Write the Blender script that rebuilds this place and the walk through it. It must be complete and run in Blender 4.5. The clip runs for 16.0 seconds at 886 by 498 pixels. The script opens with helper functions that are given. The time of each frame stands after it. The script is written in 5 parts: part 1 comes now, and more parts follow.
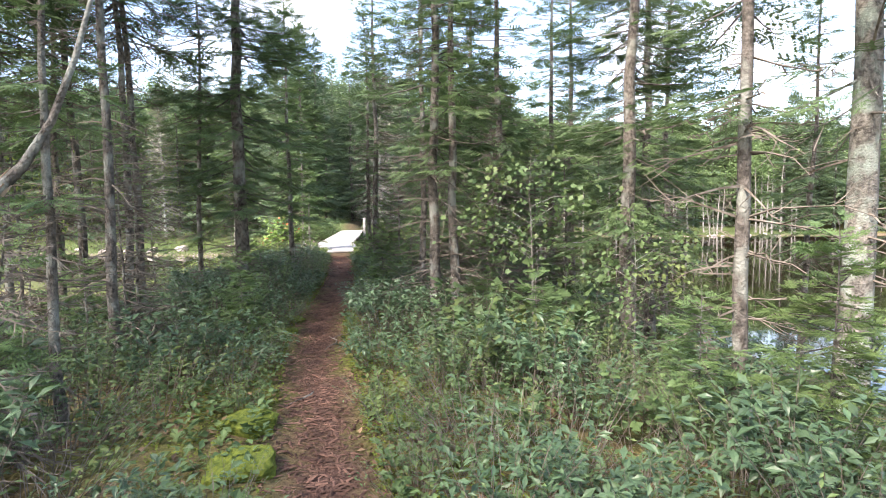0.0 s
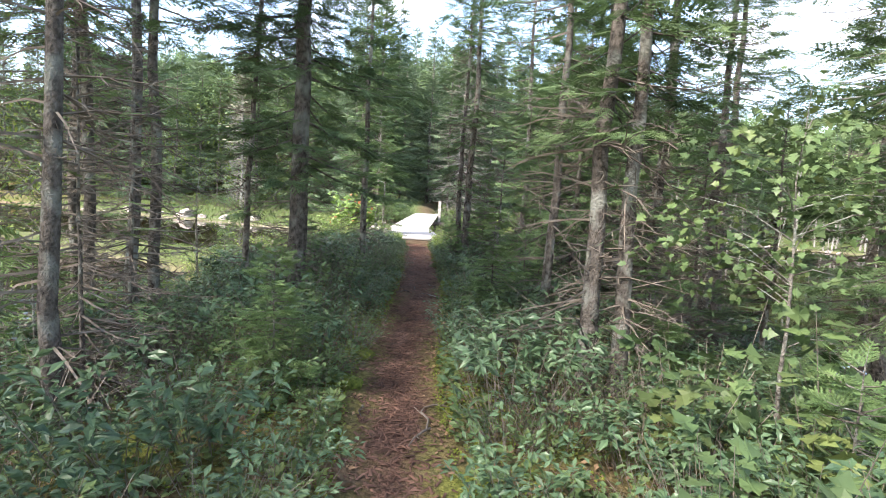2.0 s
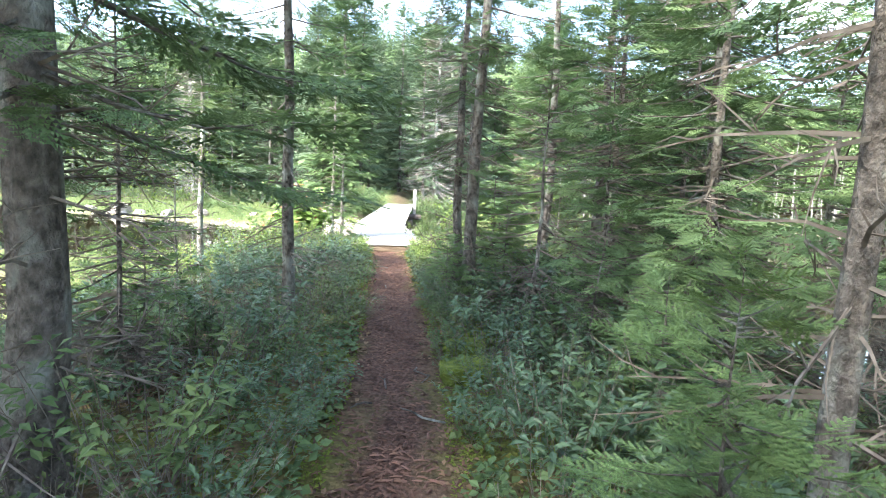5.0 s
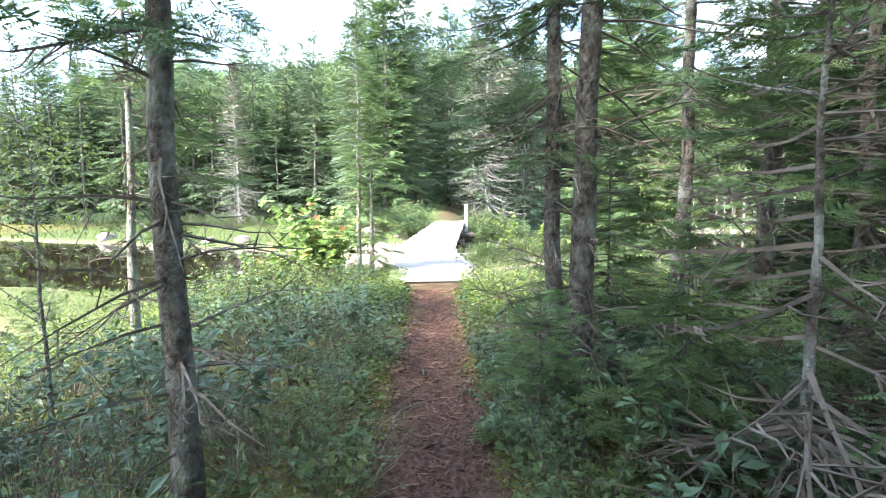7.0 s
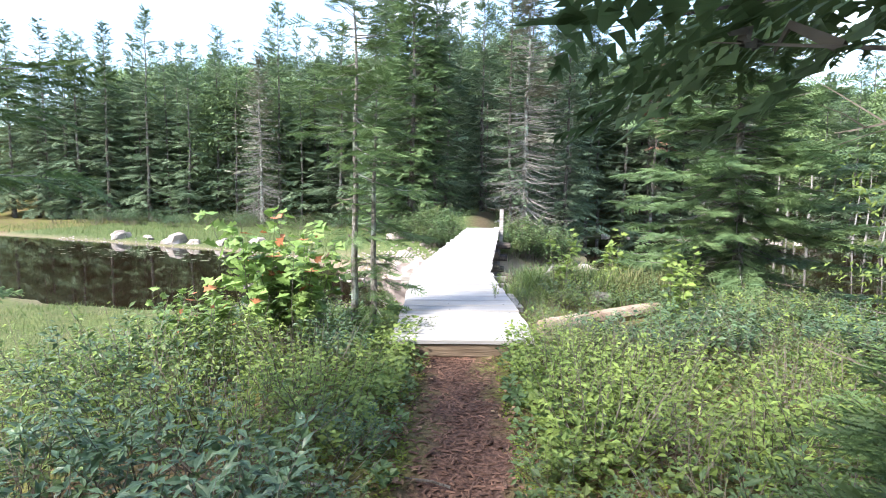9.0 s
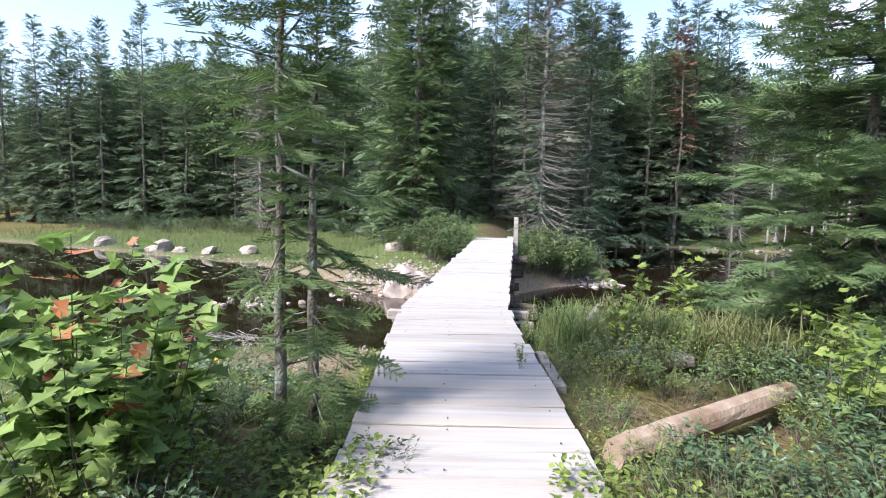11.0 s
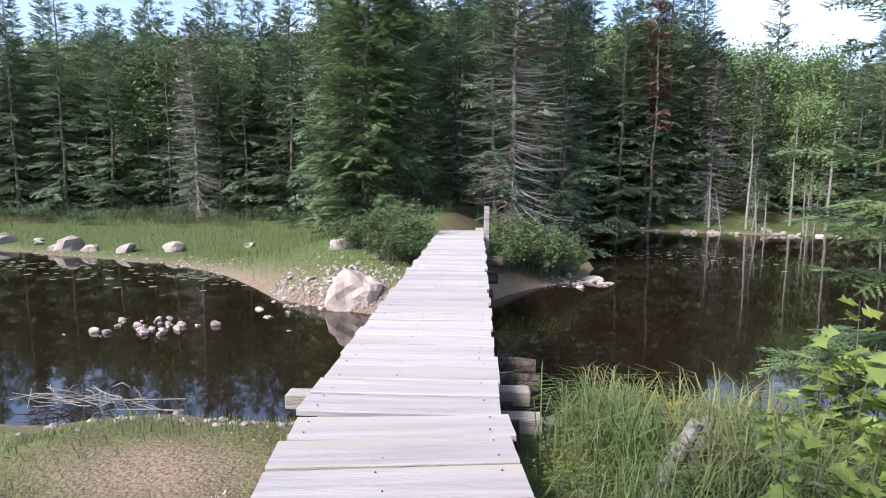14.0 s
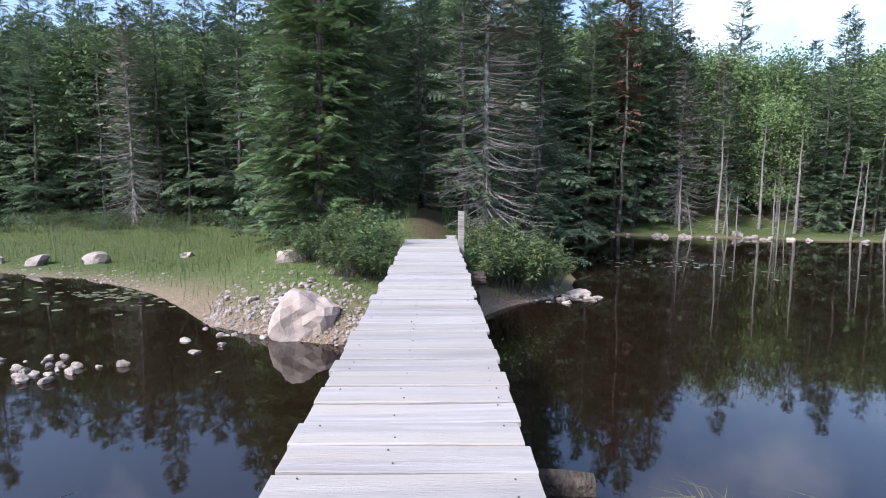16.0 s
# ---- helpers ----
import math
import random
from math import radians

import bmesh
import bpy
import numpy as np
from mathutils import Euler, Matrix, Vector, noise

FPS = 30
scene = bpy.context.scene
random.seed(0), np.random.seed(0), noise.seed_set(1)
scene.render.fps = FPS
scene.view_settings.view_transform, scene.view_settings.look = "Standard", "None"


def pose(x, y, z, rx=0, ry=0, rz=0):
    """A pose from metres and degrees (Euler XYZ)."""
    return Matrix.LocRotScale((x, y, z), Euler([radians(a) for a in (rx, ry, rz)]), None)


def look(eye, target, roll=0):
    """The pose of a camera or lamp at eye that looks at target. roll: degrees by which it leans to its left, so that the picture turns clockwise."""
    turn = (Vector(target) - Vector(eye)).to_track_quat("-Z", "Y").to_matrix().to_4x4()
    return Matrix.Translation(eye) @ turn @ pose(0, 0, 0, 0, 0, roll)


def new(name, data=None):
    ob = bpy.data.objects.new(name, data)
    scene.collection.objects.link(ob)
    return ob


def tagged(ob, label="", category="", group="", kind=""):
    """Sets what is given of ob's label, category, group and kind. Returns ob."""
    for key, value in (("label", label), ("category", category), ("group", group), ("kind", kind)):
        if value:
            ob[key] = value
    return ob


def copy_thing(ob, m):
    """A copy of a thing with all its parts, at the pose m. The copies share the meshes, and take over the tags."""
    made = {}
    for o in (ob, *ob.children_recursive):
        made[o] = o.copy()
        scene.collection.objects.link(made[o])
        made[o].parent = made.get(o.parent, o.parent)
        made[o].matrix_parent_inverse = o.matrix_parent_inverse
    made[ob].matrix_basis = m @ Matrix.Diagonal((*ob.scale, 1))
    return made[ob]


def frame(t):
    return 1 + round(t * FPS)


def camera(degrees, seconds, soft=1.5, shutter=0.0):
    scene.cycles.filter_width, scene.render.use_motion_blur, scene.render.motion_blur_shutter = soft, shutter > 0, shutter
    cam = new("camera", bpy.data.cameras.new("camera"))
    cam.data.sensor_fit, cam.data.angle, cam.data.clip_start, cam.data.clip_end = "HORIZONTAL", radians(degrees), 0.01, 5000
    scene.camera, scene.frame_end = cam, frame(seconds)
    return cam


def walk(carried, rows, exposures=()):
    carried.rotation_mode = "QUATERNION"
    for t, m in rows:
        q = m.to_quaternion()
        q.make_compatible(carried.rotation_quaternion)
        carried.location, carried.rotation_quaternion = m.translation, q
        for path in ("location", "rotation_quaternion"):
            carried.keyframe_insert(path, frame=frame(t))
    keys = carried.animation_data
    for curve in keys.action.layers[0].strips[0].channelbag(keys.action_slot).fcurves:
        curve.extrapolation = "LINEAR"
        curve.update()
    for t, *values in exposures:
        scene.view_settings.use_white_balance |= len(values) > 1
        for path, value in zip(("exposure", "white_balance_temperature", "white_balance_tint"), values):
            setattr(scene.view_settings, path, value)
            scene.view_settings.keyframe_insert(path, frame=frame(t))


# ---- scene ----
cam = camera(78.0, 16.0, soft=1.0)
METRES, EYE, TILT, LEAN, TURN = 21.5, 1.42, -4.2, 0.8, 0.0
ROWS = [
    (0.0, 0.0, 0.0, 0.0, 0.0, 0.0, -0.0),
    (0.5, -0.0117, 0.0293, 0.0019, 3.13, -0.21, -1.79),
    (1.0, -0.0181, 0.0622, 0.0036, 5.98, 0.0, -2.99),
    (1.5, -0.026, 0.0933, 0.004, 7.58, -1.27, -4.63),
    (2.0, -0.0351, 0.1226, 0.0074, 6.98, -1.73, -4.89),
    (2.5, -0.0425, 0.1552, 0.01, 5.97, -2.01, -4.16),
    (3.0, -0.0517, 0.1877, 0.0121, 5.0, -2.48, -4.14),
    (5.5, -0.0719, 0.354, 0.0226, 4.09, -2.88, -3.6),
    (6.0, -0.0762, 0.3898, 0.0238, 6.88, -2.51, -2.57),
    (6.5, -0.0814, 0.4257, 0.0251, 8.89, -2.14, -1.56),
    (7.0, -0.0873, 0.4603, 0.0276, 9.55, -1.58, -1.17),
    (7.5, -0.0925, 0.4968, 0.0319, 11.15, -1.11, -1.53),
    (8.0, -0.0982, 0.5306, 0.036, 12.57, -1.13, -2.2),
    (10.5, -0.1313, 0.6864, 0.0503, 12.92, -2.33, -2.65),
    (11.0, -0.1348, 0.7169, 0.0528, 13.78, -1.19, -2.78),
    (11.5, -0.1385, 0.7432, 0.0531, 12.93, -1.33, -2.97),
    (12.0, -0.1446, 0.768, 0.0559, 10.91, -1.57, -3.01),
    (12.5, -0.151, 0.7964, 0.0588, 10.08, -1.52, -2.41),
    (13.0, -0.1566, 0.8235, 0.0626, 9.84, -2.56, -1.57),
    (13.5, -0.1597, 0.8469, 0.0676, 9.35, -3.4, -1.34),
    (14.0, -0.1629, 0.872, 0.0706, 9.94, -2.97, -1.7),
    (14.5, -0.1717, 0.8966, 0.0725, 9.07, -2.84, -1.86),
    (15.0, -0.1787, 0.923, 0.074, 7.57, -2.28, -1.69),
    (15.5, -0.1853, 0.9495, 0.0738, 7.3, -2.48, -1.55),
    (16.0, -0.1918, 0.976, 0.0763, 5.62, -2.59, -1.46),
]
EXPOSURES = [(0.0, 2.15, 6950, 16), (1.5, 2.2, 6900, 15), (3.0, 2.5, 6600, 10), (5.5, 3.2, 6500, 9), (6.5, 3.1, 6550, 9), (8.2, 2.5, 6400, 10), (10.3, 1.6, 6350, 14), (12.0, 1.45, 6400, 18), (14.0, 1.2, 6300, 19), (16.0, 0.98, 6000, 17)]
walk(cam, [(t, pose(0, 0, EYE, TILT, LEAN, TURN) @ pose(METRES * x, METRES * y, METRES * z, 90 + pitch, roll, yaw)) for t, x, y, z, yaw, pitch, roll in ROWS],
     exposures=EXPOSURES)

# ---- sky and sun ----
SUN_ELEV, SUN_AZ = 44.0, 222.0
world = bpy.data.worlds.new("sky")
scene.world = world
world.use_nodes = True
wn, wl = world.node_tree.nodes, world.node_tree.links
wn.clear()
w_out = wn.new("ShaderNodeOutputWorld")
w_bg = wn.new("ShaderNodeBackground")
w_sky = wn.new("ShaderNodeTexSky")
w_sky.sky_type = "NISHITA"
w_sky.sun_disc = False
w_sky.sun_elevation = radians(SUN_ELEV)
w_sky.sun_rotation = radians(SUN_AZ)
w_co = wn.new("ShaderNodeTexCoord")
w_noise = wn.new("ShaderNodeTexNoise")
w_noise.inputs["Scale"].default_value = 2.2
w_noise.inputs["Detail"].default_value = 6.0
w_ramp = wn.new("ShaderNodeValToRGB")
w_ramp.color_ramp.elements[0].position = 0.53
w_ramp.color_ramp.elements[1].position = 0.76
w_mix = wn.new("ShaderNodeMix")
w_mix.data_type = "RGBA"
w_mix.inputs[7].default_value = (7.6, 7.8, 7.9, 1)
wl.new(w_co.outputs["Generated"], w_noise.inputs["Vector"])
wl.new(w_noise.outputs[0], w_ramp.inputs[0])
wl.new(w_ramp.outputs[0], w_mix.inputs[0])
wl.new(w_sky.outputs[0], w_mix.inputs[6])
wl.new(w_mix.outputs[2], w_bg.inputs[0])
w_bg.inputs[1].default_value = 0.15
wl.new(w_bg.outputs[0], w_out.inputs[0])
sun = new("sun", bpy.data.lights.new("sun", "SUN"))
sun.data.energy = 3.2
sun.data.angle = radians(15)
sun.data.color = (1.0, 0.95, 0.87)
_e, _a = radians(SUN_ELEV), radians(SUN_AZ)
sun.matrix_world = look((0, 0, 60), (-math.sin(_a) * math.cos(_e), -math.cos(_a) * math.cos(_e), 60 - math.sin(_e)))


# ---- materials ----
def material(name, c1, c2, scale=6.0, rough=0.7, bump=0.2, bump_scale=30.0, c3=None, vary=0.0, island=0.0,
             translucent=0.0, spec=0.3, stretch=(1, 1, 1), detail=5.0):
    """A surface with two scales of colour noise, per-object and per-piece variation, and fine relief."""
    m = bpy.data.materials.new(name)
    m.use_nodes = True
    n, l = m.node_tree.nodes, m.node_tree.links
    b = n["Principled BSDF"]
    b.inputs["Roughness"].default_value = rough
    b.inputs["Specular IOR Level"].default_value = spec
    co = n.new("ShaderNodeTexCoord")
    mp = n.new("ShaderNodeMapping")
    mp.inputs["Scale"].default_value = stretch
    l.new(co.outputs["Object"], mp.inputs["Vector"])
    info = n.new("ShaderNodeObjectInfo")
    off = n.new("ShaderNodeVectorMath")
    off.operation = "MULTIPLY_ADD"
    off.inputs[1].default_value = (37.0, 37.0, 37.0)
    l.new(info.outputs["Random"], off.inputs[0])
    l.new(mp.outputs[0], off.inputs[2])
    t1 = n.new("ShaderNodeTexNoise")
    t1.inputs["Scale"].default_value = scale
    t1.inputs["Detail"].default_value = detail
    l.new(off.outputs[0], t1.inputs["Vector"])
    r1 = n.new("ShaderNodeValToRGB")
    r1.color_ramp.elements[0].position, r1.color_ramp.elements[1].position = 0.32, 0.68
    r1.color_ramp.elements[0].color, r1.color_ramp.elements[1].color = (*c1, 1), (*c2, 1)
    l.new(t1.outputs[0], r1.inputs[0])
    colour = r1.outputs[0]
    if c3:
        t2 = n.new("ShaderNodeTexNoise")
        t2.inputs["Scale"].default_value = scale * 0.23
        t2.inputs["Detail"].default_value = 3
        l.new(off.outputs[0], t2.inputs["Vector"])
        r2 = n.new("ShaderNodeValToRGB")
        r2.color_ramp.elements[0].position, r2.color_ramp.elements[1].position = 0.5, 0.66
        l.new(t2.outputs[0], r2.inputs[0])
        mx = n.new("ShaderNodeMix")
        mx.data_type = "RGBA"
        mx.inputs[7].default_value = (*c3, 1)
        l.new(r2.outputs[0], mx.inputs[0])
        l.new(colour, mx.inputs[6])
        colour = mx.outputs[2]
    if vary or island:
        hsv = n.new("ShaderNodeHueSaturation")
        l.new(colour, hsv.inputs["Color"])
        src = info.outputs["Random"]
        amount = vary
        if island:
            geo = n.new("ShaderNodeNewGeometry")
            mixv = n.new("ShaderNodeMath")
            mixv.operation = "MULTIPLY_ADD"
            mixv.inputs[1].default_value = island
            l.new(geo.outputs["Random Per Island"], mixv.inputs[0])
            sc = n.new("ShaderNodeMath")
            sc.operation = "MULTIPLY_ADD"
            sc.inputs[1].default_value, sc.inputs[2].default_value = vary, 1 - 0.5 * (vary + island)
            l.new(src, sc.inputs[0])
            l.new(sc.outputs[0], mixv.inputs[2])
            l.new(mixv.outputs[0], hsv.inputs["Value"])
        else:
            sc = n.new("ShaderNodeMath")
            sc.operation = "MULTIPLY_ADD"
            sc.inputs[1].default_value, sc.inputs[2].default_value = amount, 1 - 0.5 * amount
            l.new(src, sc.inputs[0])
            l.new(sc.outputs[0], hsv.inputs["Value"])
        colour = hsv.outputs[0]
    l.new(colour, b.inputs["Base Color"])
    if bump:
        t3 = n.new("ShaderNodeTexNoise")
        t3.inputs["Scale"].default_value = bump_scale
        t3.inputs["Detail"].default_value = 6
        l.new(off.outputs[0], t3.inputs["Vector"])
        bp = n.new("ShaderNodeBump")
        bp.inputs["Strength"].default_value = bump
        bp.inputs["Distance"].default_value = 0.03
        l.new(t3.outputs[0], bp.inputs["Height"])
        l.new(bp.outputs[0], b.inputs["Normal"])
    if translucent:
        tr = n.new("ShaderNodeBsdfTranslucent")
        l.new(colour, tr.inputs["Color"])
        ms = n.new("ShaderNodeMixShader")
        ms.inputs[0].default_value = translucent
        l.new(b.outputs[0], ms.inputs[1])
        l.new(tr.outputs[0], ms.inputs[2])
        l.new(ms.outputs[0], n["Material Output"].inputs["Surface"])
    return m


M_BARK = material("bark", (0.04, 0.034, 0.029), (0.16, 0.14, 0.122), 24, 0.9, 1.0, 60, c3=(0.22, 0.225, 0.2), vary=0.35, stretch=(1, 1, 0.75))
M_BARK_GREY = material("grey_bark", (0.07, 0.062, 0.055), (0.26, 0.24, 0.21), 24, 0.9, 1.0, 60, c3=(0.32, 0.36, 0.31), vary=0.25, stretch=(1, 1, 0.8))
M_TWIG = material("dead_twig", (0.075, 0.06, 0.048), (0.2, 0.172, 0.145), 9, 0.9, 0.0, vary=0.3)
M_DEADWOOD = material("weathered_wood", (0.15, 0.14, 0.125), (0.31, 0.29, 0.265), 12, 0.85, 0.5, 60, vary=0.2)
M_FIR = material("fir_needles", (0.075, 0.135, 0.05), (0.175, 0.265, 0.1), 3.0, 0.55, 0, c3=(0.1, 0.15, 0.05), vary=0.4, island=0.5, translucent=0.3)
M_SPRUCE = material("spruce_needles", (0.065, 0.115, 0.05), (0.155, 0.225, 0.095), 2.0, 0.6, 0, vary=0.35, island=0.5, translucent=0.3)
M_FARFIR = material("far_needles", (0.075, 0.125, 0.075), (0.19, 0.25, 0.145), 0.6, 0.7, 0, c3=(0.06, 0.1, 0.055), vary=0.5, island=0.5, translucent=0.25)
M_RED = material("red_needles", (0.12, 0.055, 0.042), (0.21, 0.105, 0.075), 2, 0.8, 0, vary=0.3, island=0.4)
M_GREYNEEDLE = material("lichen_needles", (0.12, 0.13, 0.09), (0.24, 0.23, 0.17), 2, 0.8, 0, c3=(0.05, 0.085, 0.04), vary=0.3, island=0.4)
M_DECID = material("broad_leaves", (0.09, 0.15, 0.06), (0.21, 0.29, 0.12), 0.8, 0.6, 0, vary=0.4, island=0.3, translucent=0.25)
M_LEAF = material("shrub_leaf", (0.052, 0.092, 0.036), (0.125, 0.188, 0.072), 5, 0.5, 0, c3=(0.13, 0.165, 0.055), vary=0.35, island=0.4, translucent=0.25)
M_LEAF_DK = material("laurel_leaf", (0.045, 0.088, 0.044), (0.105, 0.165, 0.08), 5, 0.42, 0, vary=0.3, island=0.4, translucent=0.18, spec=0.45)
# Yellow-green leaf with sunlight put into its colour, for plants in the open.
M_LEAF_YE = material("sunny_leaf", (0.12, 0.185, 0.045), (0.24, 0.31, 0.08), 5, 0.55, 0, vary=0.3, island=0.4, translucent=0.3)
M_MAPLE = material("maple_leaf", (0.13, 0.22, 0.055), (0.26, 0.37, 0.11), 6, 0.55, 0, vary=0.25, island=0.45, translucent=0.3)
M_LEAF_RED = material("autumn_leaf", (0.32, 0.1, 0.05), (0.45, 0.2, 0.09), 8, 0.55, 0, vary=0.3, island=0.3, translucent=0.2)
M_MOSS = material("moss", (0.07, 0.1, 0.015), (0.17, 0.2, 0.03), 20, 0.95, 0.7, 120, vary=0.3)
M_GRASS = material("grass_blade", (0.075, 0.125, 0.038), (0.165, 0.22, 0.075), 4, 0.6, 0, c3=(0.23, 0.215, 0.1), vary=0.3, island=0.4, translucent=0.25)
M_STRAW = material("dry_grass", (0.3, 0.23, 0.12), (0.45, 0.36, 0.2), 6, 0.8, 0, island=0.4)
M_CHIP = material("wood_chip", (0.05, 0.026, 0.018), (0.165, 0.092, 0.066), 4, 0.9, 0, vary=0.2, island=0.8)
M_LITTER = material("leaf_litter", (0.11, 0.07, 0.045), (0.26, 0.17, 0.1), 4, 0.9, 0, island=0.6)
M_BOARD = material("weathered_board", (0.3, 0.285, 0.277), (0.4, 0.382, 0.372), 3.0, 0.8, 0.3, 26, c3=(0.38, 0.345, 0.31), vary=0.22, stretch=(0.35, 6, 6))
M_BEAM = material("grey_timber", (0.2, 0.18, 0.16), (0.4, 0.37, 0.34), 8, 0.9, 0.6, 30, vary=0.2, stretch=(0.3, 3, 3))
M_SILL = material("brown_timber", (0.12, 0.085, 0.058), (0.22, 0.165, 0.118), 8, 0.9, 0.5, 30, stretch=(0.3, 3, 3))
M_LOG = material("rotten_log", (0.025, 0.021, 0.018), (0.1, 0.08, 0.066), 10, 0.95, 1.0, 25, vary=0.3, stretch=(0.25, 2, 2))
M_LOGTAN = material("peeled_log", (0.25, 0.185, 0.135), (0.4, 0.32, 0.25), 8, 0.8, 0.4, 30, c3=(0.2, 0.13, 0.09))
M_NAIL = material("nail_head", (0.05, 0.05, 0.05), (0.1, 0.09, 0.08), 10, 0.6, 0)
M_ROCK = material("granite", (0.2, 0.168, 0.148), (0.39, 0.335, 0.295), 5, 0.85, 0.5, 22, c3=(0.42, 0.37, 0.33), vary=0.4)
M_BOULDER = material("pink_granite", (0.34, 0.275, 0.24), (0.52, 0.435, 0.385), 4, 0.85, 0.6, 18, c3=(0.56, 0.5, 0.45))
M_YELLOW = material("yellow_flower", (0.6, 0.45, 0.02), (0.75, 0.6, 0.05), 9, 0.6, 0)
M_PINK = material("pale_flower", (0.5, 0.42, 0.4), (0.65, 0.58, 0.55), 9, 0.7, 0)
M_LILY = material("lily_pad", (0.11, 0.13, 0.07), (0.24, 0.26, 0.16), 9, 0.35, 0, island=0.4)

M_GROUND = bpy.data.materials.new("forest_floor")
M_GROUND.use_nodes = True
gn, gl = M_GROUND.node_tree.nodes, M_GROUND.node_tree.links
g_b = gn["Principled BSDF"]
g_b.inputs["Roughness"].default_value = 0.95
g_b.inputs["Specular IOR Level"].default_value = 0.15
g_co = gn.new("ShaderNodeTexCoord")
g_at = gn.new("ShaderNodeVertexColor")
g_at.layer_name = "cover"
g_sep = gn.new("ShaderNodeSeparateColor")
gl.new(g_at.outputs[0], g_sep.inputs[0])


def ground_layer(c1, c2, scale):
    t = gn.new("ShaderNodeTexNoise")
    t.inputs["Scale"].default_value, t.inputs["Detail"].default_value = scale, 8
    gl.new(g_co.outputs["Object"], t.inputs["Vector"])
    r = gn.new("ShaderNodeValToRGB")
    r.color_ramp.elements[0].position, r.color_ramp.elements[1].position = 0.35, 0.65
    r.color_ramp.elements[0].color, r.color_ramp.elements[1].color = (*c1, 1), (*c2, 1)
    gl.new(t.outputs[0], r.inputs[0])
    return r.outputs[0]


def ground_mix(fac, a, b):
    m = gn.new("ShaderNodeMix")
    m.data_type = "RGBA"
    gl.new(fac, m.inputs[0])
    gl.new(a, m.inputs[6])
    gl.new(b, m.inputs[7])
    return m.outputs[2]


g_c = ground_mix(ground_layer((0, 0, 0), (1, 1, 1), 1.6), ground_layer((0.07, 0.05, 0.03), (0.19, 0.13, 0.08), 14), ground_layer((0.07, 0.085, 0.02), (0.16, 0.17, 0.04), 25))
g_c = ground_mix(g_sep.outputs[1], g_c, ground_layer((0.045, 0.072, 0.024), (0.115, 0.14, 0.052), 9))
g_c = ground_mix(g_sep.outputs[0], g_c, ground_layer((0.045, 0.024, 0.018), (0.135, 0.078, 0.058), 38))
g_c = ground_mix(g_sep.outputs[2], g_c, ground_layer((0.14, 0.1, 0.074), (0.3, 0.222, 0.168), 26))
gl.new(g_c, g_b.inputs["Base Color"])
g_t = gn.new("ShaderNodeTexNoise")
g_t.inputs["Scale"].default_value, g_t.inputs["Detail"].default_value = 22, 8
gl.new(g_co.outputs["Object"], g_t.inputs["Vector"])
g_bp = gn.new("ShaderNodeBump")
g_bp.inputs["Strength"].default_value, g_bp.inputs["Distance"].default_value = 0.9, 0.05
gl.new(g_t.outputs[0], g_bp.inputs["Height"])
gl.new(g_bp.outputs[0], g_b.inputs["Normal"])

M_WATER = bpy.data.materials.new("pond_water")
M_WATER.use_nodes = True
an, al = M_WATER.node_tree.nodes, M_WATER.node_tree.links
a_b = an["Principled BSDF"]
a_b.inputs["Base Color"].default_value = (0.012, 0.007, 0.004, 1)
a_b.inputs["Roughness"].default_value = 0.03
a_b.inputs["Specular IOR Level"].default_value = 0.9
a_b.inputs["IOR"].default_value = 1.5
a_co = an.new("ShaderNodeTexCoord")
a_t = an.new("ShaderNodeTexNoise")
a_t.inputs["Scale"].default_value, a_t.inputs["Detail"].default_value = 2.5, 3
al.new(a_co.outputs["Object"], a_t.inputs["Vector"])
a_bp = an.new("ShaderNodeBump")
a_bp.inputs["Strength"].default_value, a_bp.inputs["Distance"].default_value = 0.05, 0.02
al.new(a_t.outputs[0], a_bp.inputs["Height"])
al.new(a_bp.outputs[0], a_b.inputs["Normal"])

# ---- mesh helpers ----
RNG = np.random.default_rng(7)


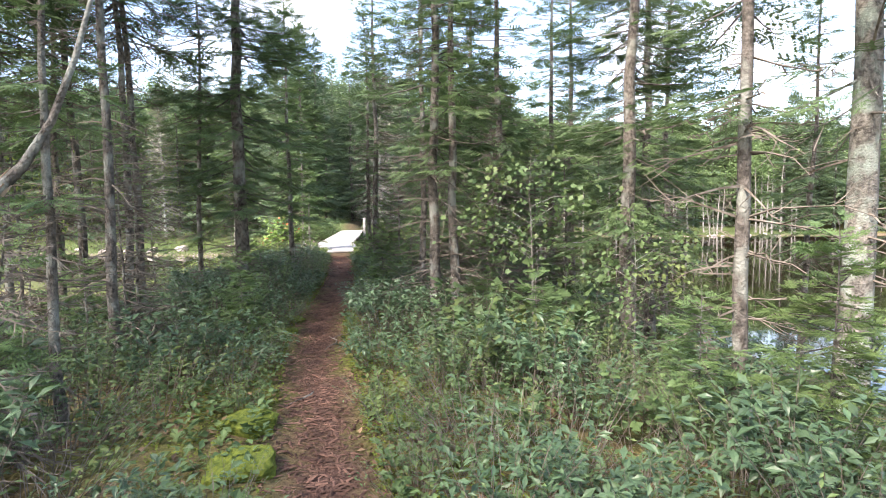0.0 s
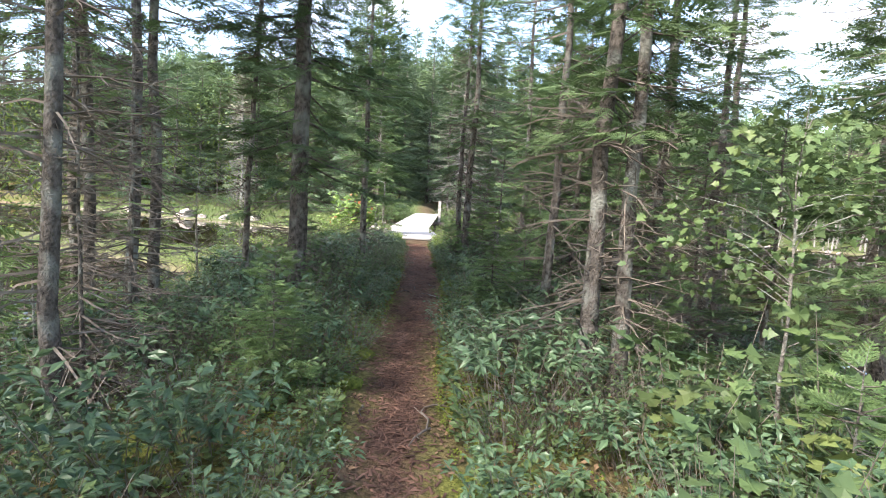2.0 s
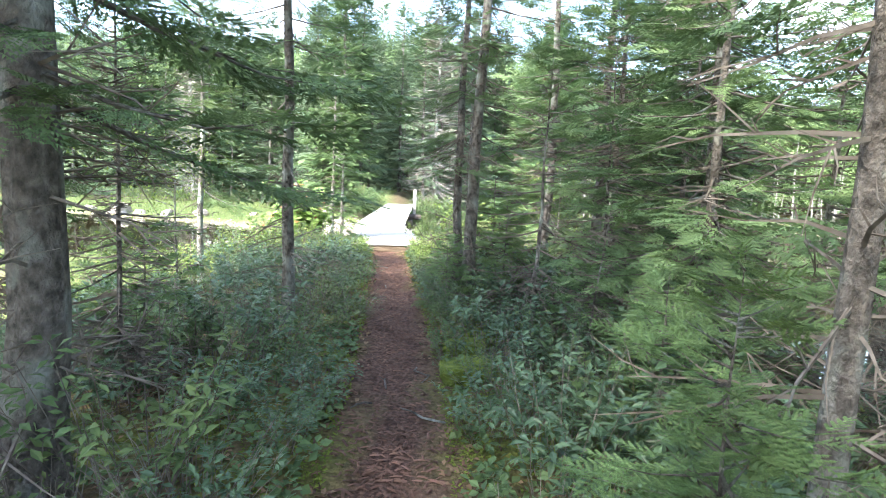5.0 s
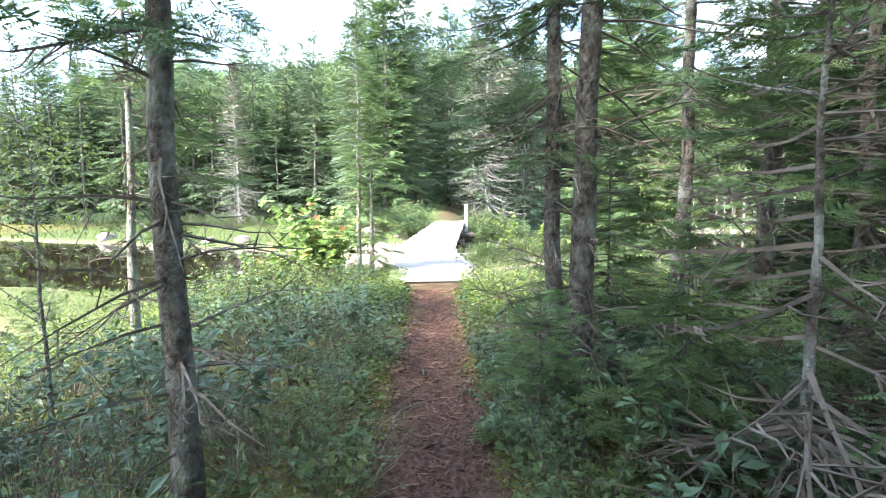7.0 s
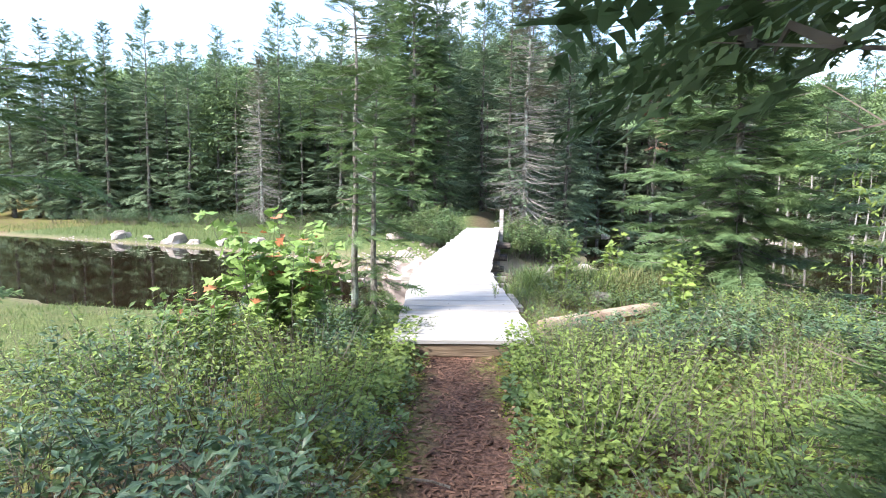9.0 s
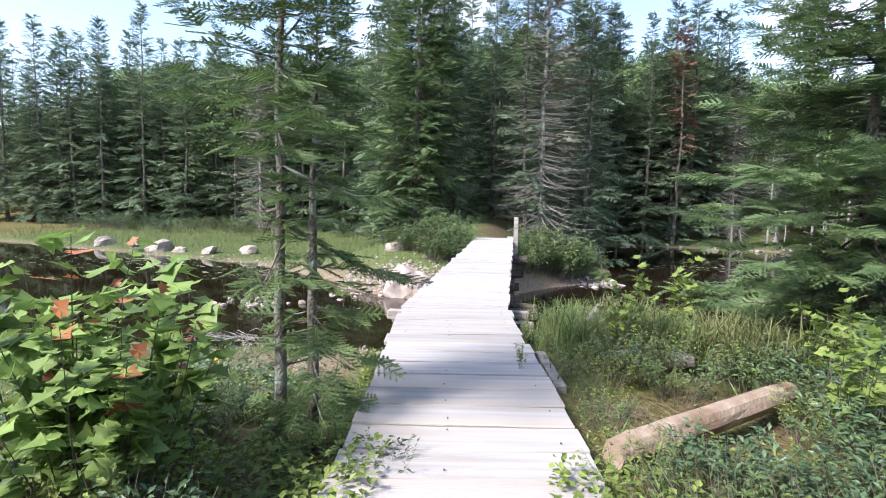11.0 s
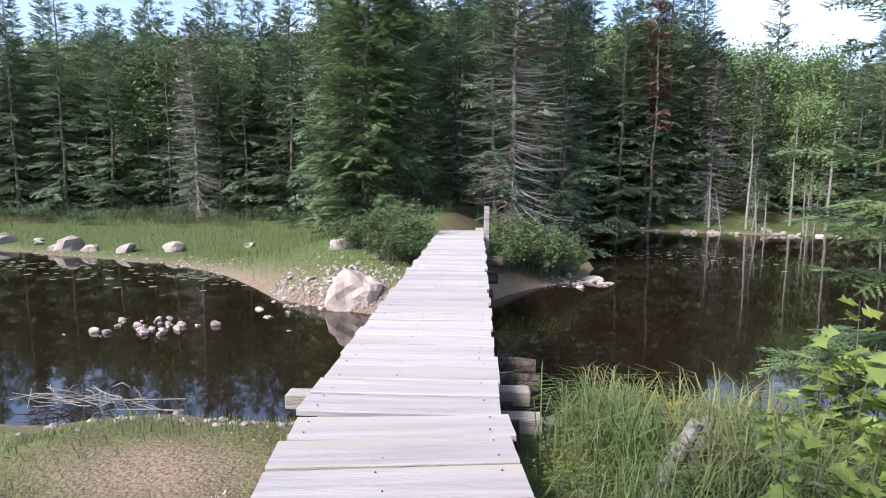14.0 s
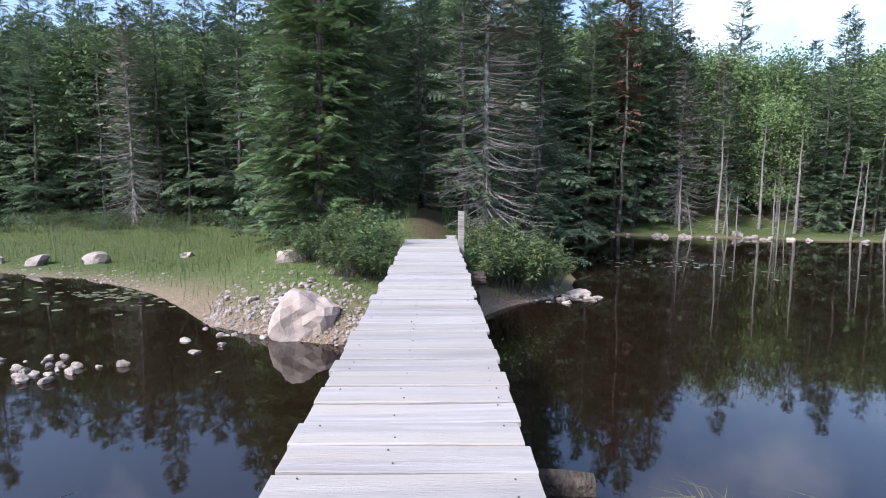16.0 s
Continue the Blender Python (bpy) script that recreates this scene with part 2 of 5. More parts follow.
class Geo:
    """Gathers vertices and triangles or quads, and makes one mesh of them."""

    def __init__(self):
        self.v, self.f, self.n = [], [], 0

    def add(self, v, f):
        v = np.asarray(v, float).reshape(-1, 3)
        self.v.append(v)
        self.f.extend((np.asarray(f) + self.n).tolist())
        self.n += len(v)

    def stamp(self, tv, tf, mats):
        """A template at each of the 3 x 4 matrices."""
        mats = np.asarray(mats)
        if not len(mats):
            return
        vs = np.einsum("kij,nj->kni", mats[:, :, :3], tv) + mats[:, None, :, 3]
        k, m = len(mats), len(tv)
        fs = (tf[None] + (np.arange(k) * m)[:, None, None]).reshape(-1, tf.shape[1]) + self.n
        self.v.append(vs.reshape(-1, 3))
        self.f.extend(fs.tolist())
        self.n += k * m

    def tube(self, pts, radii, sides=5):
        pts = np.asarray(pts, float)
        k = len(pts)
        d = np.gradient(pts, axis=0)
        d /= np.linalg.norm(d, axis=1)[:, None] + 1e-9
        ref = np.array([0.0, 0.0, 1.0]) if abs(d[0, 2]) < 0.8 else np.array([1.0, 0.0, 0.0])
        a = np.cross(d, ref)
        a /= np.linalg.norm(a, axis=1)[:, None] + 1e-9
        b = np.cross(d, a)
        ang = np.arange(sides) * 2 * np.pi / sides
        ring = a[:, None] * np.cos(ang)[None, :, None] + b[:, None] * np.sin(ang)[None, :, None]
        v = pts[:, None] + ring * np.asarray(radii, float)[:, None, None]
        i = np.arange(k - 1)[:, None] * sides
        j = np.arange(sides)[None]
        j2 = (j + 1) % sides
        f = np.stack([i + j, i + j2, i + sides + j2, i + sides + j], -1).reshape(-1, 4)
        self.add(v.reshape(-1, 3), f)

    def mesh(self, name, mat, smooth=False):
        me = bpy.data.meshes.new(name)
        me.from_pydata(np.concatenate(self.v) if self.v else [], [], self.f)
        me.materials.append(mat)
        if smooth:
            me.polygons.foreach_set("use_smooth", np.ones(len(me.polygons), bool))
        me.update()
        return me


def part(name, data, parent=None, label=""):
    """A mesh linked as one object under a thing or part."""
    ob = new(name, data)
    if parent:
        ob.parent = parent
    if label:
        ob["label"] = label
    return ob


def frames(pos, ax, up, scale):
    """3 x 4 matrices: x along ax, z near up."""
    ax = ax / (np.linalg.norm(ax, axis=1)[:, None] + 1e-9)
    y = np.cross(up, ax)
    y /= np.linalg.norm(y, axis=1)[:, None] + 1e-9
    z = np.cross(ax, y)
    m = np.stack([ax, y, z], -1) * np.asarray(scale).reshape(-1, 1, 1)
    return np.concatenate([m, pos[:, :, None]], -1)


def spray(pairs, length, needle, width, droop=0.15, lean=0.55):
    """A flat needled twig along x."""
    v, f = [], []
    for i in range(pairs):
        x = length * (i + 0.4) / pairs
        s = needle * (1 - 0.55 * (i / pairs) ** 2)
        for side in (-1, 1):
            k = len(v)
            v += [(x - width / 2, 0, 0), (x + width / 2, 0, 0.1 * width), (x + lean * s, side * s, -droop * s)]
            f.append((k, k + 1, k + 2))
    k = len(v)
    v += [(length * 0.8, -width / 2, 0), (length * 0.8, width / 2, 0), (length * 1.12, 0, 0)]
    f.append((k, k + 1, k + 2))
    return np.array(v), np.array(f)


SPRAY_BIG = spray(6, 0.5, 0.17, 0.085)
SPRAY_FAR = spray(4, 0.72, 0.22, 0.14)


def frond(length, pairs, twiglet, width, tufts=5):
    """A flat branchlet: an axis with side twiglets, each edged with short needle tufts."""
    v, f = [], []

    def twig(x0, y0, dx, dy, ln):
        ox, oy = -dy, dx
        base = 0.8 / tufts
        for j in range(tufts):
            q = 0.04 + 0.88 * j / tufts
            for sd in (-1, 1):
                k = len(v)
                bx, by, tip = x0 + dx * ln * q, y0 + dy * ln * q, width * (1.1 - 0.45 * q)
                reach = ln * base * 0.5 + tip * 0.55
                v.extend([(bx, by, 0.0), (bx + dx * ln * base, by + dy * ln * base, 0.003), (bx + dx * reach + ox * sd * tip, by + dy * reach + oy * sd * tip, -0.25 * width)])
                f.append((k, k + 1, k + 2))
        k = len(v)
        v.extend([(x0 + dx * ln * 0.7 - ox * width * 0.4, y0 + dy * ln * 0.7 - oy * width * 0.4, 0), (x0 + dx * ln * 0.7 + ox * width * 0.4, y0 + dy * ln * 0.7 + oy * width * 0.4, 0), (x0 + dx * ln * 1.1, y0 + dy * ln * 1.1, 0)])
        f.append((k, k + 1, k + 2))

    twig(0, 0, 1, 0, length)
    for i in range(pairs):
        q = (i + 0.5) / (pairs + 0.6)
        for sd in (-1, 1):
            twig(length * (q + 0.03 * sd), 0, 0.62, 0.785 * sd, twiglet * (1 - 0.6 * q))
    return np.array(v), np.array(f)


FROND_F = frond(0.2, 4, 0.1, 0.015, 9)
FROND_S = frond(0.24, 4, 0.12, 0.018, 5)
FROND_M = frond(0.34, 4, 0.17, 0.026, 5)
LEAF = (np.array([(0, 0, 0), (0.5, 0.2, 0.06), (1, 0, -0.12), (0.5, -0.2, 0.06), (0.5, 0, 0)]), np.array([(0, 4, 1), (0, 3, 4), (1, 4, 2), (4, 3, 2)]))
TINY = (np.array([(0, 0, 0), (0.5, 0.33, 0.08), (1, 0, -0.06), (0.5, -0.33, 0.08)]), np.array([(0, 2, 1), (0, 3, 2)]))
_lob = [(0, 0), (0.12, 0.35), (0.32, 0.2), (0.42, 0.5), (0.58, 0.26), (1.0, 0.0)]
MAPLE = (np.array([(0.38, 0, 0.0)] + [(x, y, 0.06 * (y > 0.3) - 0.1 * x * x) for x, y in _lob] + [(x, -y, 0.06 * (y > 0.3) - 0.1 * x * x) for x, y in _lob[1:-1]]),
         np.array([(0, i + 1, i) for i in range(1, 6)] + [(0, 1, 7), (0, 7, 8), (0, 8, 9), (0, 9, 10), (0, 10, 6)]))


def conifer(h, crown, reach, whorl, arms, tpl, per_m, radius, dead=0, seed=0, bark=None, needles=None, bare=0.0, lean=0.0, spread=1.0, stub=1.5, twig=None, name="conifer_tree"):
    """A spruce or fir: tapered trunk, limbs in whorls, needled twigs, and bare dead limbs under the crown. bare: share of limbs without needles."""
    r = np.random.default_rng(seed)
    root = new(name)
    wood, green, twigs = Geo(), Geo(), Geo()
    fine = tpl is FROND_S or tpl is FROND_M or tpl is FROND_F
    n = 16
    zz = np.linspace(-0.4, h, n)
    wob = np.cumsum(r.normal(0, 0.025, (n, 2)), 0) * (h / 10)
    pts = np.stack([wob[:, 0] - wob[0, 0] + lean * zz, wob[:, 1] - wob[0, 1], zz], 1)
    rad = radius * np.clip(1 - zz / h, 0.03, 1) ** 0.8
    rad[0] *= 1.5
    rad[1] *= 1.12
    wood.tube(pts, rad, 9)

    def at(z):
        return np.array([np.interp(z, zz, pts[:, 0]), np.interp(z, zz, pts[:, 1]), z])

    pos, ax, ups, sc = [], [], [], []
    z = crown
    while z < h - 0.15:
        u = (z - crown) / (h - crown)
        for a in range(arms):
            if r.random() < 0.12:
                continue
            az = r.random() * 6.283
            ln = max(0.18, reach * (1 - u) ** 0.62 * r.uniform(0.6, 1.12))
            if u < 0.15:
                ln *= 0.8 + u
            el = -0.28 + 0.75 * u + r.normal(0, 0.1)
            d = np.array([math.cos(az) * math.cos(el), math.sin(az) * math.cos(el), math.sin(el)])
            p0 = at(z + r.normal(0, 0.3 * whorl))
            s = np.linspace(0, 1, 3 if tpl is SPRAY_FAR else 4)
            c = p0 + d * (s * ln)[:, None]
            c[:, 2] += ln * (-0.22 * s + 0.2 * s ** 3) * (1 - 0.5 * u)
            nude = r.random() < bare * (1.25 - u)
            (twigs if nude else wood).tube(c, (0.005 + 0.008 * ln) * (1.05 - s), 3)
            if nude:
                for q in r.uniform(0.2, 0.98, 11):
                    side = np.cross(d, (0, 0, 1)) * r.choice((-1, 1))
                    b0 = np.array([np.interp(q, s, c[:, i]) for i in range(3)])
                    e = b0 + (d * 0.6 + side + np.array([0, 0, r.normal(-0.1, 0.25)])) * ln * 0.3 * (1.1 - q)
                    twigs.tube([b0, (b0 + e) / 2 + r.normal(0, 0.02, 3), e], [0.006, 0.004, 0.002], 3)
                continue
            k = max(3, int(per_m * ln))
            q = np.sort(r.uniform(0.12, 1.0, k))
            side = np.cross(d, (0, 0, 1.0))
            side /= np.linalg.norm(side)
            sg = np.where(np.arange(k) % 2, 1.0, -1.0) * r.uniform(0.25, 1.0, k) * spread
            b0 = np.stack([np.interp(q, s, c[:, i]) for i in range(3)], 1)
            tip = np.clip(1.15 - q, 0.3, 1) * min(1.0, ln)
            off = side[None] * (sg * tip * r.uniform(0.0, 0.75, k) * 0.75)[:, None]
            dirs = d[None] * 0.85 + side[None] * sg[:, None] + np.stack([np.zeros(k), np.zeros(k), r.normal(-0.12, 0.2 if fine else 0.25, k)], 1)
            pos.append(b0 + off)
            ax.append(dirs)
            ups.append(np.array([0, 0, 1.0])[None] + r.normal(0, 0.28 if fine else 0.3, (k, 3)))
            sc.append(r.uniform(0.7, 1.25, k) * (0.62 + 0.38 * (1 - u)))
        z += whorl * r.uniform(0.7, 1.3) * (1 - 0.45 * u)
    if pos:
        green.stamp(*tpl, frames(np.concatenate(pos), np.concatenate(ax), np.concatenate(ups), np.concatenate(sc)))
    for i in range(dead):
        zb = r.uniform(0.35, max(crown, 0.6) * 1.1)
        az = r.random() * 6.283
        ln = r.uniform(0.25, 1.0) * min(stub, reach)
        d = np.array([math.cos(az), math.sin(az), r.normal(0.0, 0.25)])
        p0 = at(zb)
        s = np.linspace(0, 1, 4)
        c = p0 + d * (s * ln)[:, None] + np.stack([0 * s, 0 * s, -0.18 * ln * s * s], 1) + r.normal(0, 0.02, (4, 3)) * s[:, None]
        twigs.tube(c, np.array([0.011, 0.008, 0.005, 0.002]) * (0.6 + 0.6 * ln), 3)
        for q in r.uniform(0.25, 0.95, r.integers(3, 8)):
            b0 = np.array([np.interp(q, s, c[:, j]) for j in range(3)])
            e = b0 + (d * 0.7 + r.normal(0, 0.55, 3)) * 0.3 * ln
            twigs.tube([b0, (b0 + e) / 2 + r.normal(0, 0.012, 3), e], [0.0045, 0.003, 0.0012], 3)
    part("trunk", wood.mesh("trunk", bark or M_BARK, True), root)
    if green.n:
        part("crown", green.mesh("crown", needles or M_FIR), root)
    if twigs.n:
        part("deadwood", twigs.mesh("deadwood", twig or M_TWIG), root)["kind"] = "stuff"
    return root


def broadleaf(h, crown, reach, seed, leaves, size, mat, tpl=LEAF, bark=None, radius=0.09, clumps=40, name="deciduous_tree"):
    """A leafy tree: trunk, forking limbs, and a crown of many leaf clumps with gaps."""
    r = np.random.default_rng(seed)
    root = new(name)
    wood, green = Geo(), Geo()
    zz = np.linspace(-0.3, h * 0.95, 10)
    wob = np.cumsum(r.normal(0, 0.03, (10, 2)), 0) * h / 8
    pts = np.stack([wob[:, 0], wob[:, 1], zz], 1)
    wood.tube(pts, radius * np.clip(1 - zz / h, 0.08, 1), 7)
    for i in range(clumps):
        u = r.random() ** 0.8
        zb = crown + (h - crown) * u
        az = r.random() * 6.283
        ln = reach * (0.35 + 0.65 * math.sin(math.pi * min(1, 0.25 + 0.75 * u))) * r.uniform(0.35, 1.0)
        p0 = np.array([np.interp(zb * 0.85, zz, pts[:, 0]), np.interp(zb * 0.85, zz, pts[:, 1]), zb * 0.85])
        e = p0 + np.array([math.cos(az) * ln, math.sin(az) * ln, ln * r.uniform(0.1, 0.7)])
        mid = (p0 + e) / 2 + np.array([0, 0, 0.1 * ln])
        wood.tube([p0, mid, e], np.array([0.3, 0.2, 0.06]) * radius, 4)
        k = leaves
        g = r.normal(0, 1, (k, 3)) * np.array([0.32, 0.32, 0.2]) * reach * 0.75 + e
        ax = r.normal(0, 1, (k, 3)) + np.array([math.cos(az), math.sin(az), -0.5])
        up = r.normal(0, 0.6, (k, 3)) + np.array([0, 0, 1.0])
        green.stamp(*tpl, frames(g, ax, up, size * r.uniform(0.6, 1.3, k)))
    part("trunk", wood.mesh("trunk", bark or M_BARK_GREY, True), root)
    part("crown", green.mesh("crown", mat), root)
    return root


def shrub(h, spread, stems, per_stem, size, mat, seed, tpl=LEAF, name="shrub", red=0, flat=0.6, tuft=False):
    """A leafy bush: bent stems from one base with leaves along them."""
    r = np.random.default_rng(seed)
    root = new(name)
    wood, green, tips = Geo(), Geo(), Geo()
    for i in range(stems):
        az = r.random() * 6.283
        hh = h * r.uniform(0.5, 1.08)
        rr = spread * math.sqrt(r.random())
        base = np.array([math.cos(az), math.sin(az), 0]) * rr * 0.35 + np.array([0, 0, -0.05])
        top = np.array([math.cos(az) * rr, math.sin(az) * rr, hh]) + r.normal(0, 0.05, 3)
        mid = (base + top) / 2 + np.array([0, 0, 0.1 * h]) + r.normal(0, 0.04, 3)
        s = np.linspace(0, 1, 3)[:, None]
        c = base * (1 - s) ** 2 + 2 * mid * s * (1 - s) + top * s ** 2
        wood.tube(c, np.linspace(0.003, 0.001, 3) * (0.6 + h), 3)
        k = per_stem
        q = r.uniform(0.5, 1.0, k) ** 0.5 if tuft else r.uniform(0.3, 1.0, k) ** 0.8
        p = np.stack([np.interp(q, s[:, 0], c[:, j]) for j in range(3)], 1)
        a2 = r.random(k) * 6.283
        ax = np.stack([np.cos(a2), np.sin(a2), r.normal(0.1, 0.4, k)], 1)
        up = np.array([0, 0, 1.0]) + r.normal(0, 1 - flat, (k, 3))
        sz = size * r.uniform(0.55, 1.2, k)
        g = frames(p + ax * 0.2 * size, ax, up, sz)
        hot = (q > 0.9) & (r.random(k) < red)
        green.stamp(*tpl, g[~hot])
        tips.stamp(*tpl, g[hot])
    part("stalk_tangle", wood.mesh("stalk_tangle", M_TWIG), root)["kind"] = "stuff"
    part("foliage", green.mesh("foliage", mat), root)["kind"] = "stuff"
    if tips.n:
        part("tip_foliage", tips.mesh("tip_foliage", M_LEAF_RED), root, "orange-red young leaves")
    return root


def grass_tuft(h, spread, blades, seed, mat, width=0.007, name="grass_tuft", bend=0.5):
    r = np.random.default_rng(seed)
    g = Geo()
    for i in range(blades):
        az = r.random() * 6.283
        b = np.array([r.normal(0, spread), r.normal(0, spread), -0.04])
        hh = h * r.uniform(0.5, 1.1)
        d = np.array([math.cos(az), math.sin(az), 0])
        sd = np.array([-d[1], d[0], 0]) * width
        bn = bend * r.uniform(0.3, 1.3)
        p1, p2, p3 = b + d * hh * bn * 0.15 + (0, 0, hh * 0.5), b + d * hh * bn * 0.5 + (0, 0, hh * 0.85), b + d * hh * bn + (0, 0, hh * (1 - 0.25 * bn))
        g.add([b - sd, b + sd, p1 + sd, p1 - sd, p2 + sd * 0.7, p2 - sd * 0.7, p3], [(0, 1, 2), (0, 2, 3), (3, 2, 4), (3, 4, 5), (5, 4, 6)])
    return new(name, g.mesh(name, mat))


def rock(sx, sy, sz, seed, rough=0.35, subdiv=2, name="rock", mat=None):
    bm = bmesh.new()
    bmesh.ops.create_icosphere(bm, subdivisions=subdiv, radius=1)
    off = Vector((seed * 3.1, seed * 1.7, seed * 0.9))
    for v in bm.verts:
        c = v.co.copy()
        k = 1 + rough * noise.noise(c * 0.9 + off) + 0.4 * rough * noise.noise(c * 2.6 + off)
        c = Vector([max(-0.78, min(0.78, q)) for q in c]) * k
        v.co = Vector((c.x * sx, c.y * sy, c.z * sz))
    me = bpy.data.meshes.new(name)
    bm.to_mesh(me)
    bm.free()
    me.materials.append(mat or M_ROCK)
    return new(name, me)


def box_mesh(name, sx, sy, sz, mat, bevel=0.006):
    """A bar centred on the origin with eased edges."""
    bm = bmesh.new()
    bmesh.ops.create_cube(bm, size=1)
    for v in bm.verts:
        v.co = Vector((v.co.x * sx, v.co.y * sy, v.co.z * sz))
    if bevel:
        bmesh.ops.bevel(bm, geom=bm.edges[:], offset=bevel, segments=1, affect="EDGES")
    me = bpy.data.meshes.new(name)
    bm.to_mesh(me)
    bm.free()
    me.materials.append(mat)
    return me


# ---- the lie of the land ----
WATER_Z = -1.6
PATH_Y = [-8, 0, 2.6, 6.3, 9.8, 12.15, 14.1, 18.0]
PATH_X = [1.2, 0.05, -0.62, -1.5, -1.92, -2.29, -2.67, -3.4]
FAR_X = [-90, -60, -40, -20.5, -17.3, -14, -12, -10.3, -9, -7.2, -6, -5, -4, -2.2, -1.4, -1.2, -0.7, 4, 10, 25, 60, 90]
FAR_Y = [46, 45, 42, 37.7, 37.2, 35.6, 34.1, 32.2, 32, 31.2, 31.3, 33.4, 35.4, 36.3, 37.4, 38.4, 57, 56.5, 55.5, 53, 48, 46]


def box_blur(a, k):
    for ax in (0, 1):
        p = np.pad(a, [(k, k) if i == ax else (0, 0) for i in (0, 1)], mode="edge")
        c = np.cumsum(np.insert(p, 0, 0, axis=ax), axis=ax)
        n = a.shape[ax]
        a = (np.take(c, np.arange(2 * k + 1, 2 * k + 1 + n), axis=ax) - np.take(c, np.arange(n), axis=ax)) / (2 * k + 1)
    return a


STEP = 0.4
CX, CY = np.arange(-70, 70.01, STEP), np.arange(-16, 124.01, STEP)
XX, YY = np.meshgrid(CX, CY, indexing="ij")
near_edge = np.where(XX < -4, 25.2 + 0.03 * (-XX - 4), 25.4 - 0.17 * np.clip(XX + 4, 0, 99) ** 1.5)
WEST_SHORE = ([-16, 13, 16, 19, 22, 24.5], [-8.7, -8.7, -9.8, -13, -22, -32])
EAST_SHORE = ([-16, 6, 12, 15, 17, 20, 24], [9, 7.6, 6.2, 5.0, 4.3, 3.4, 2.4])
near_land = ((YY < near_edge) & (XX > np.interp(YY, *WEST_SHORE)) & (XX < np.interp(YY, *EAST_SHORE))).astype(float)
far_land = ((YY > np.interp(XX, FAR_X, FAR_Y)) | (XX < -60) | (XX > 60)).astype(float)
land = box_blur(box_blur(np.maximum(near_land, far_land), 2), 2)


def resample(g, xs, ys):
    """A coarse grid's values on finer lines."""
    g = np.stack([np.interp(xs, CX, g[:, m]) for m in range(g.shape[1])], 1)
    return np.stack([np.interp(ys, CY, g[m]) for m in range(g.shape[0])], 0)


GX = np.concatenate([np.arange(-70, -9, 0.7), np.arange(-9, 4, 0.18), np.arange(4, 70.1, 0.7)])
GY = np.concatenate([np.arange(-16, -1, 0.5), np.arange(-1, 38, 0.18), np.arange(38, 124.1, 0.6)])
land = resample(land, GX, GY)
XX, YY = np.meshgrid(GX, GY, indexing="ij")
_px = np.interp(YY, PATH_Y, PATH_X) + 0.05 * np.sin(YY * 2.1) + 0.03 * np.sin(YY * 5.3)
dp = np.abs(XX - _px)
ridge = -1.35 * np.clip((dp - np.where((XX > _px) & (YY > 14), np.clip(1.1 + (YY - 14) * 0.6, 1.1, 3.2), 1.1)) / 5.0, 0, 1) ** 1.2
ridge = np.where(YY > 16.5, np.minimum(ridge, -0.05 - 1.0 * np.clip((YY - np.where(XX < _px - 0.4, 18.2, 21.0)) / np.where(XX < _px - 0.4, 4.5, 4.5), 0, 1)), ridge)
ridge = ridge - 0.12 * np.clip((YY - 16.5) / 2, 0, 1) * np.clip((dp - 0.5) / 2, 0, 1)
rise = np.clip(np.maximum((YY - 58) / 42, (np.abs(XX) - 60) / 42), 0, 1)
mound = 1.9 * np.exp(-((XX + 6.8 + 0.06 * (YY - 36)) / np.where(XX > -6.8, 2.6, 5.0)) ** 2) * np.clip((YY - 30) / 7, 0, 1)
far_h = -1.42 + mound + 15.0 * rise * np.clip(1.0 - (XX - 2) / 26, 0.5, 1) + 0.9 * np.clip((YY - 40) / 18, 0, 1) * np.clip((XX + 10) / -10, 0, 0.25)
top = np.where((YY < 28.5) & (np.abs(XX) < 56), ridge, far_h)
bumps = 0.05 * np.sin(XX * 1.7 + 1.3 * np.sin(YY * 0.9)) * np.sin(YY * 1.3 + 0.7 * XX) + 0.025 * np.sin(XX * 4.7 + YY) * np.sin(YY * 5.1)
top = top + bumps * np.clip((dp - 0.4) / 0.6, 0, 1)
ZZ = np.where(land > 0.02, (WATER_Z - 0.5) * (1 - land) + np.maximum(top, WATER_Z + 0.1) * land, WATER_Z - 0.5)
ZZ = ZZ - 0.035 * np.clip(1 - dp / 0.35, 0, 1) * (YY < 18)


def gz(x, y):
    """The ground's height at a place."""
    a = min(max(int(np.searchsorted(GX, x)) - 1, 0), len(GX) - 2)
    b = min(max(int(np.searchsorted(GY, y)) - 1, 0), len(GY) - 2)
    u = min(max((x - GX[a]) / (GX[a + 1] - GX[a]), 0), 1)
    w = min(max((y - GY[b]) / (GY[b + 1] - GY[b]), 0), 1)
    return float((ZZ[a, b] * (1 - u) + ZZ[a + 1, b] * u) * (1 - w) + (ZZ[a, b + 1] * (1 - u) + ZZ[a + 1, b + 1] * u) * w)


def path_x(y):
    return float(np.interp(y, PATH_Y, PATH_X))


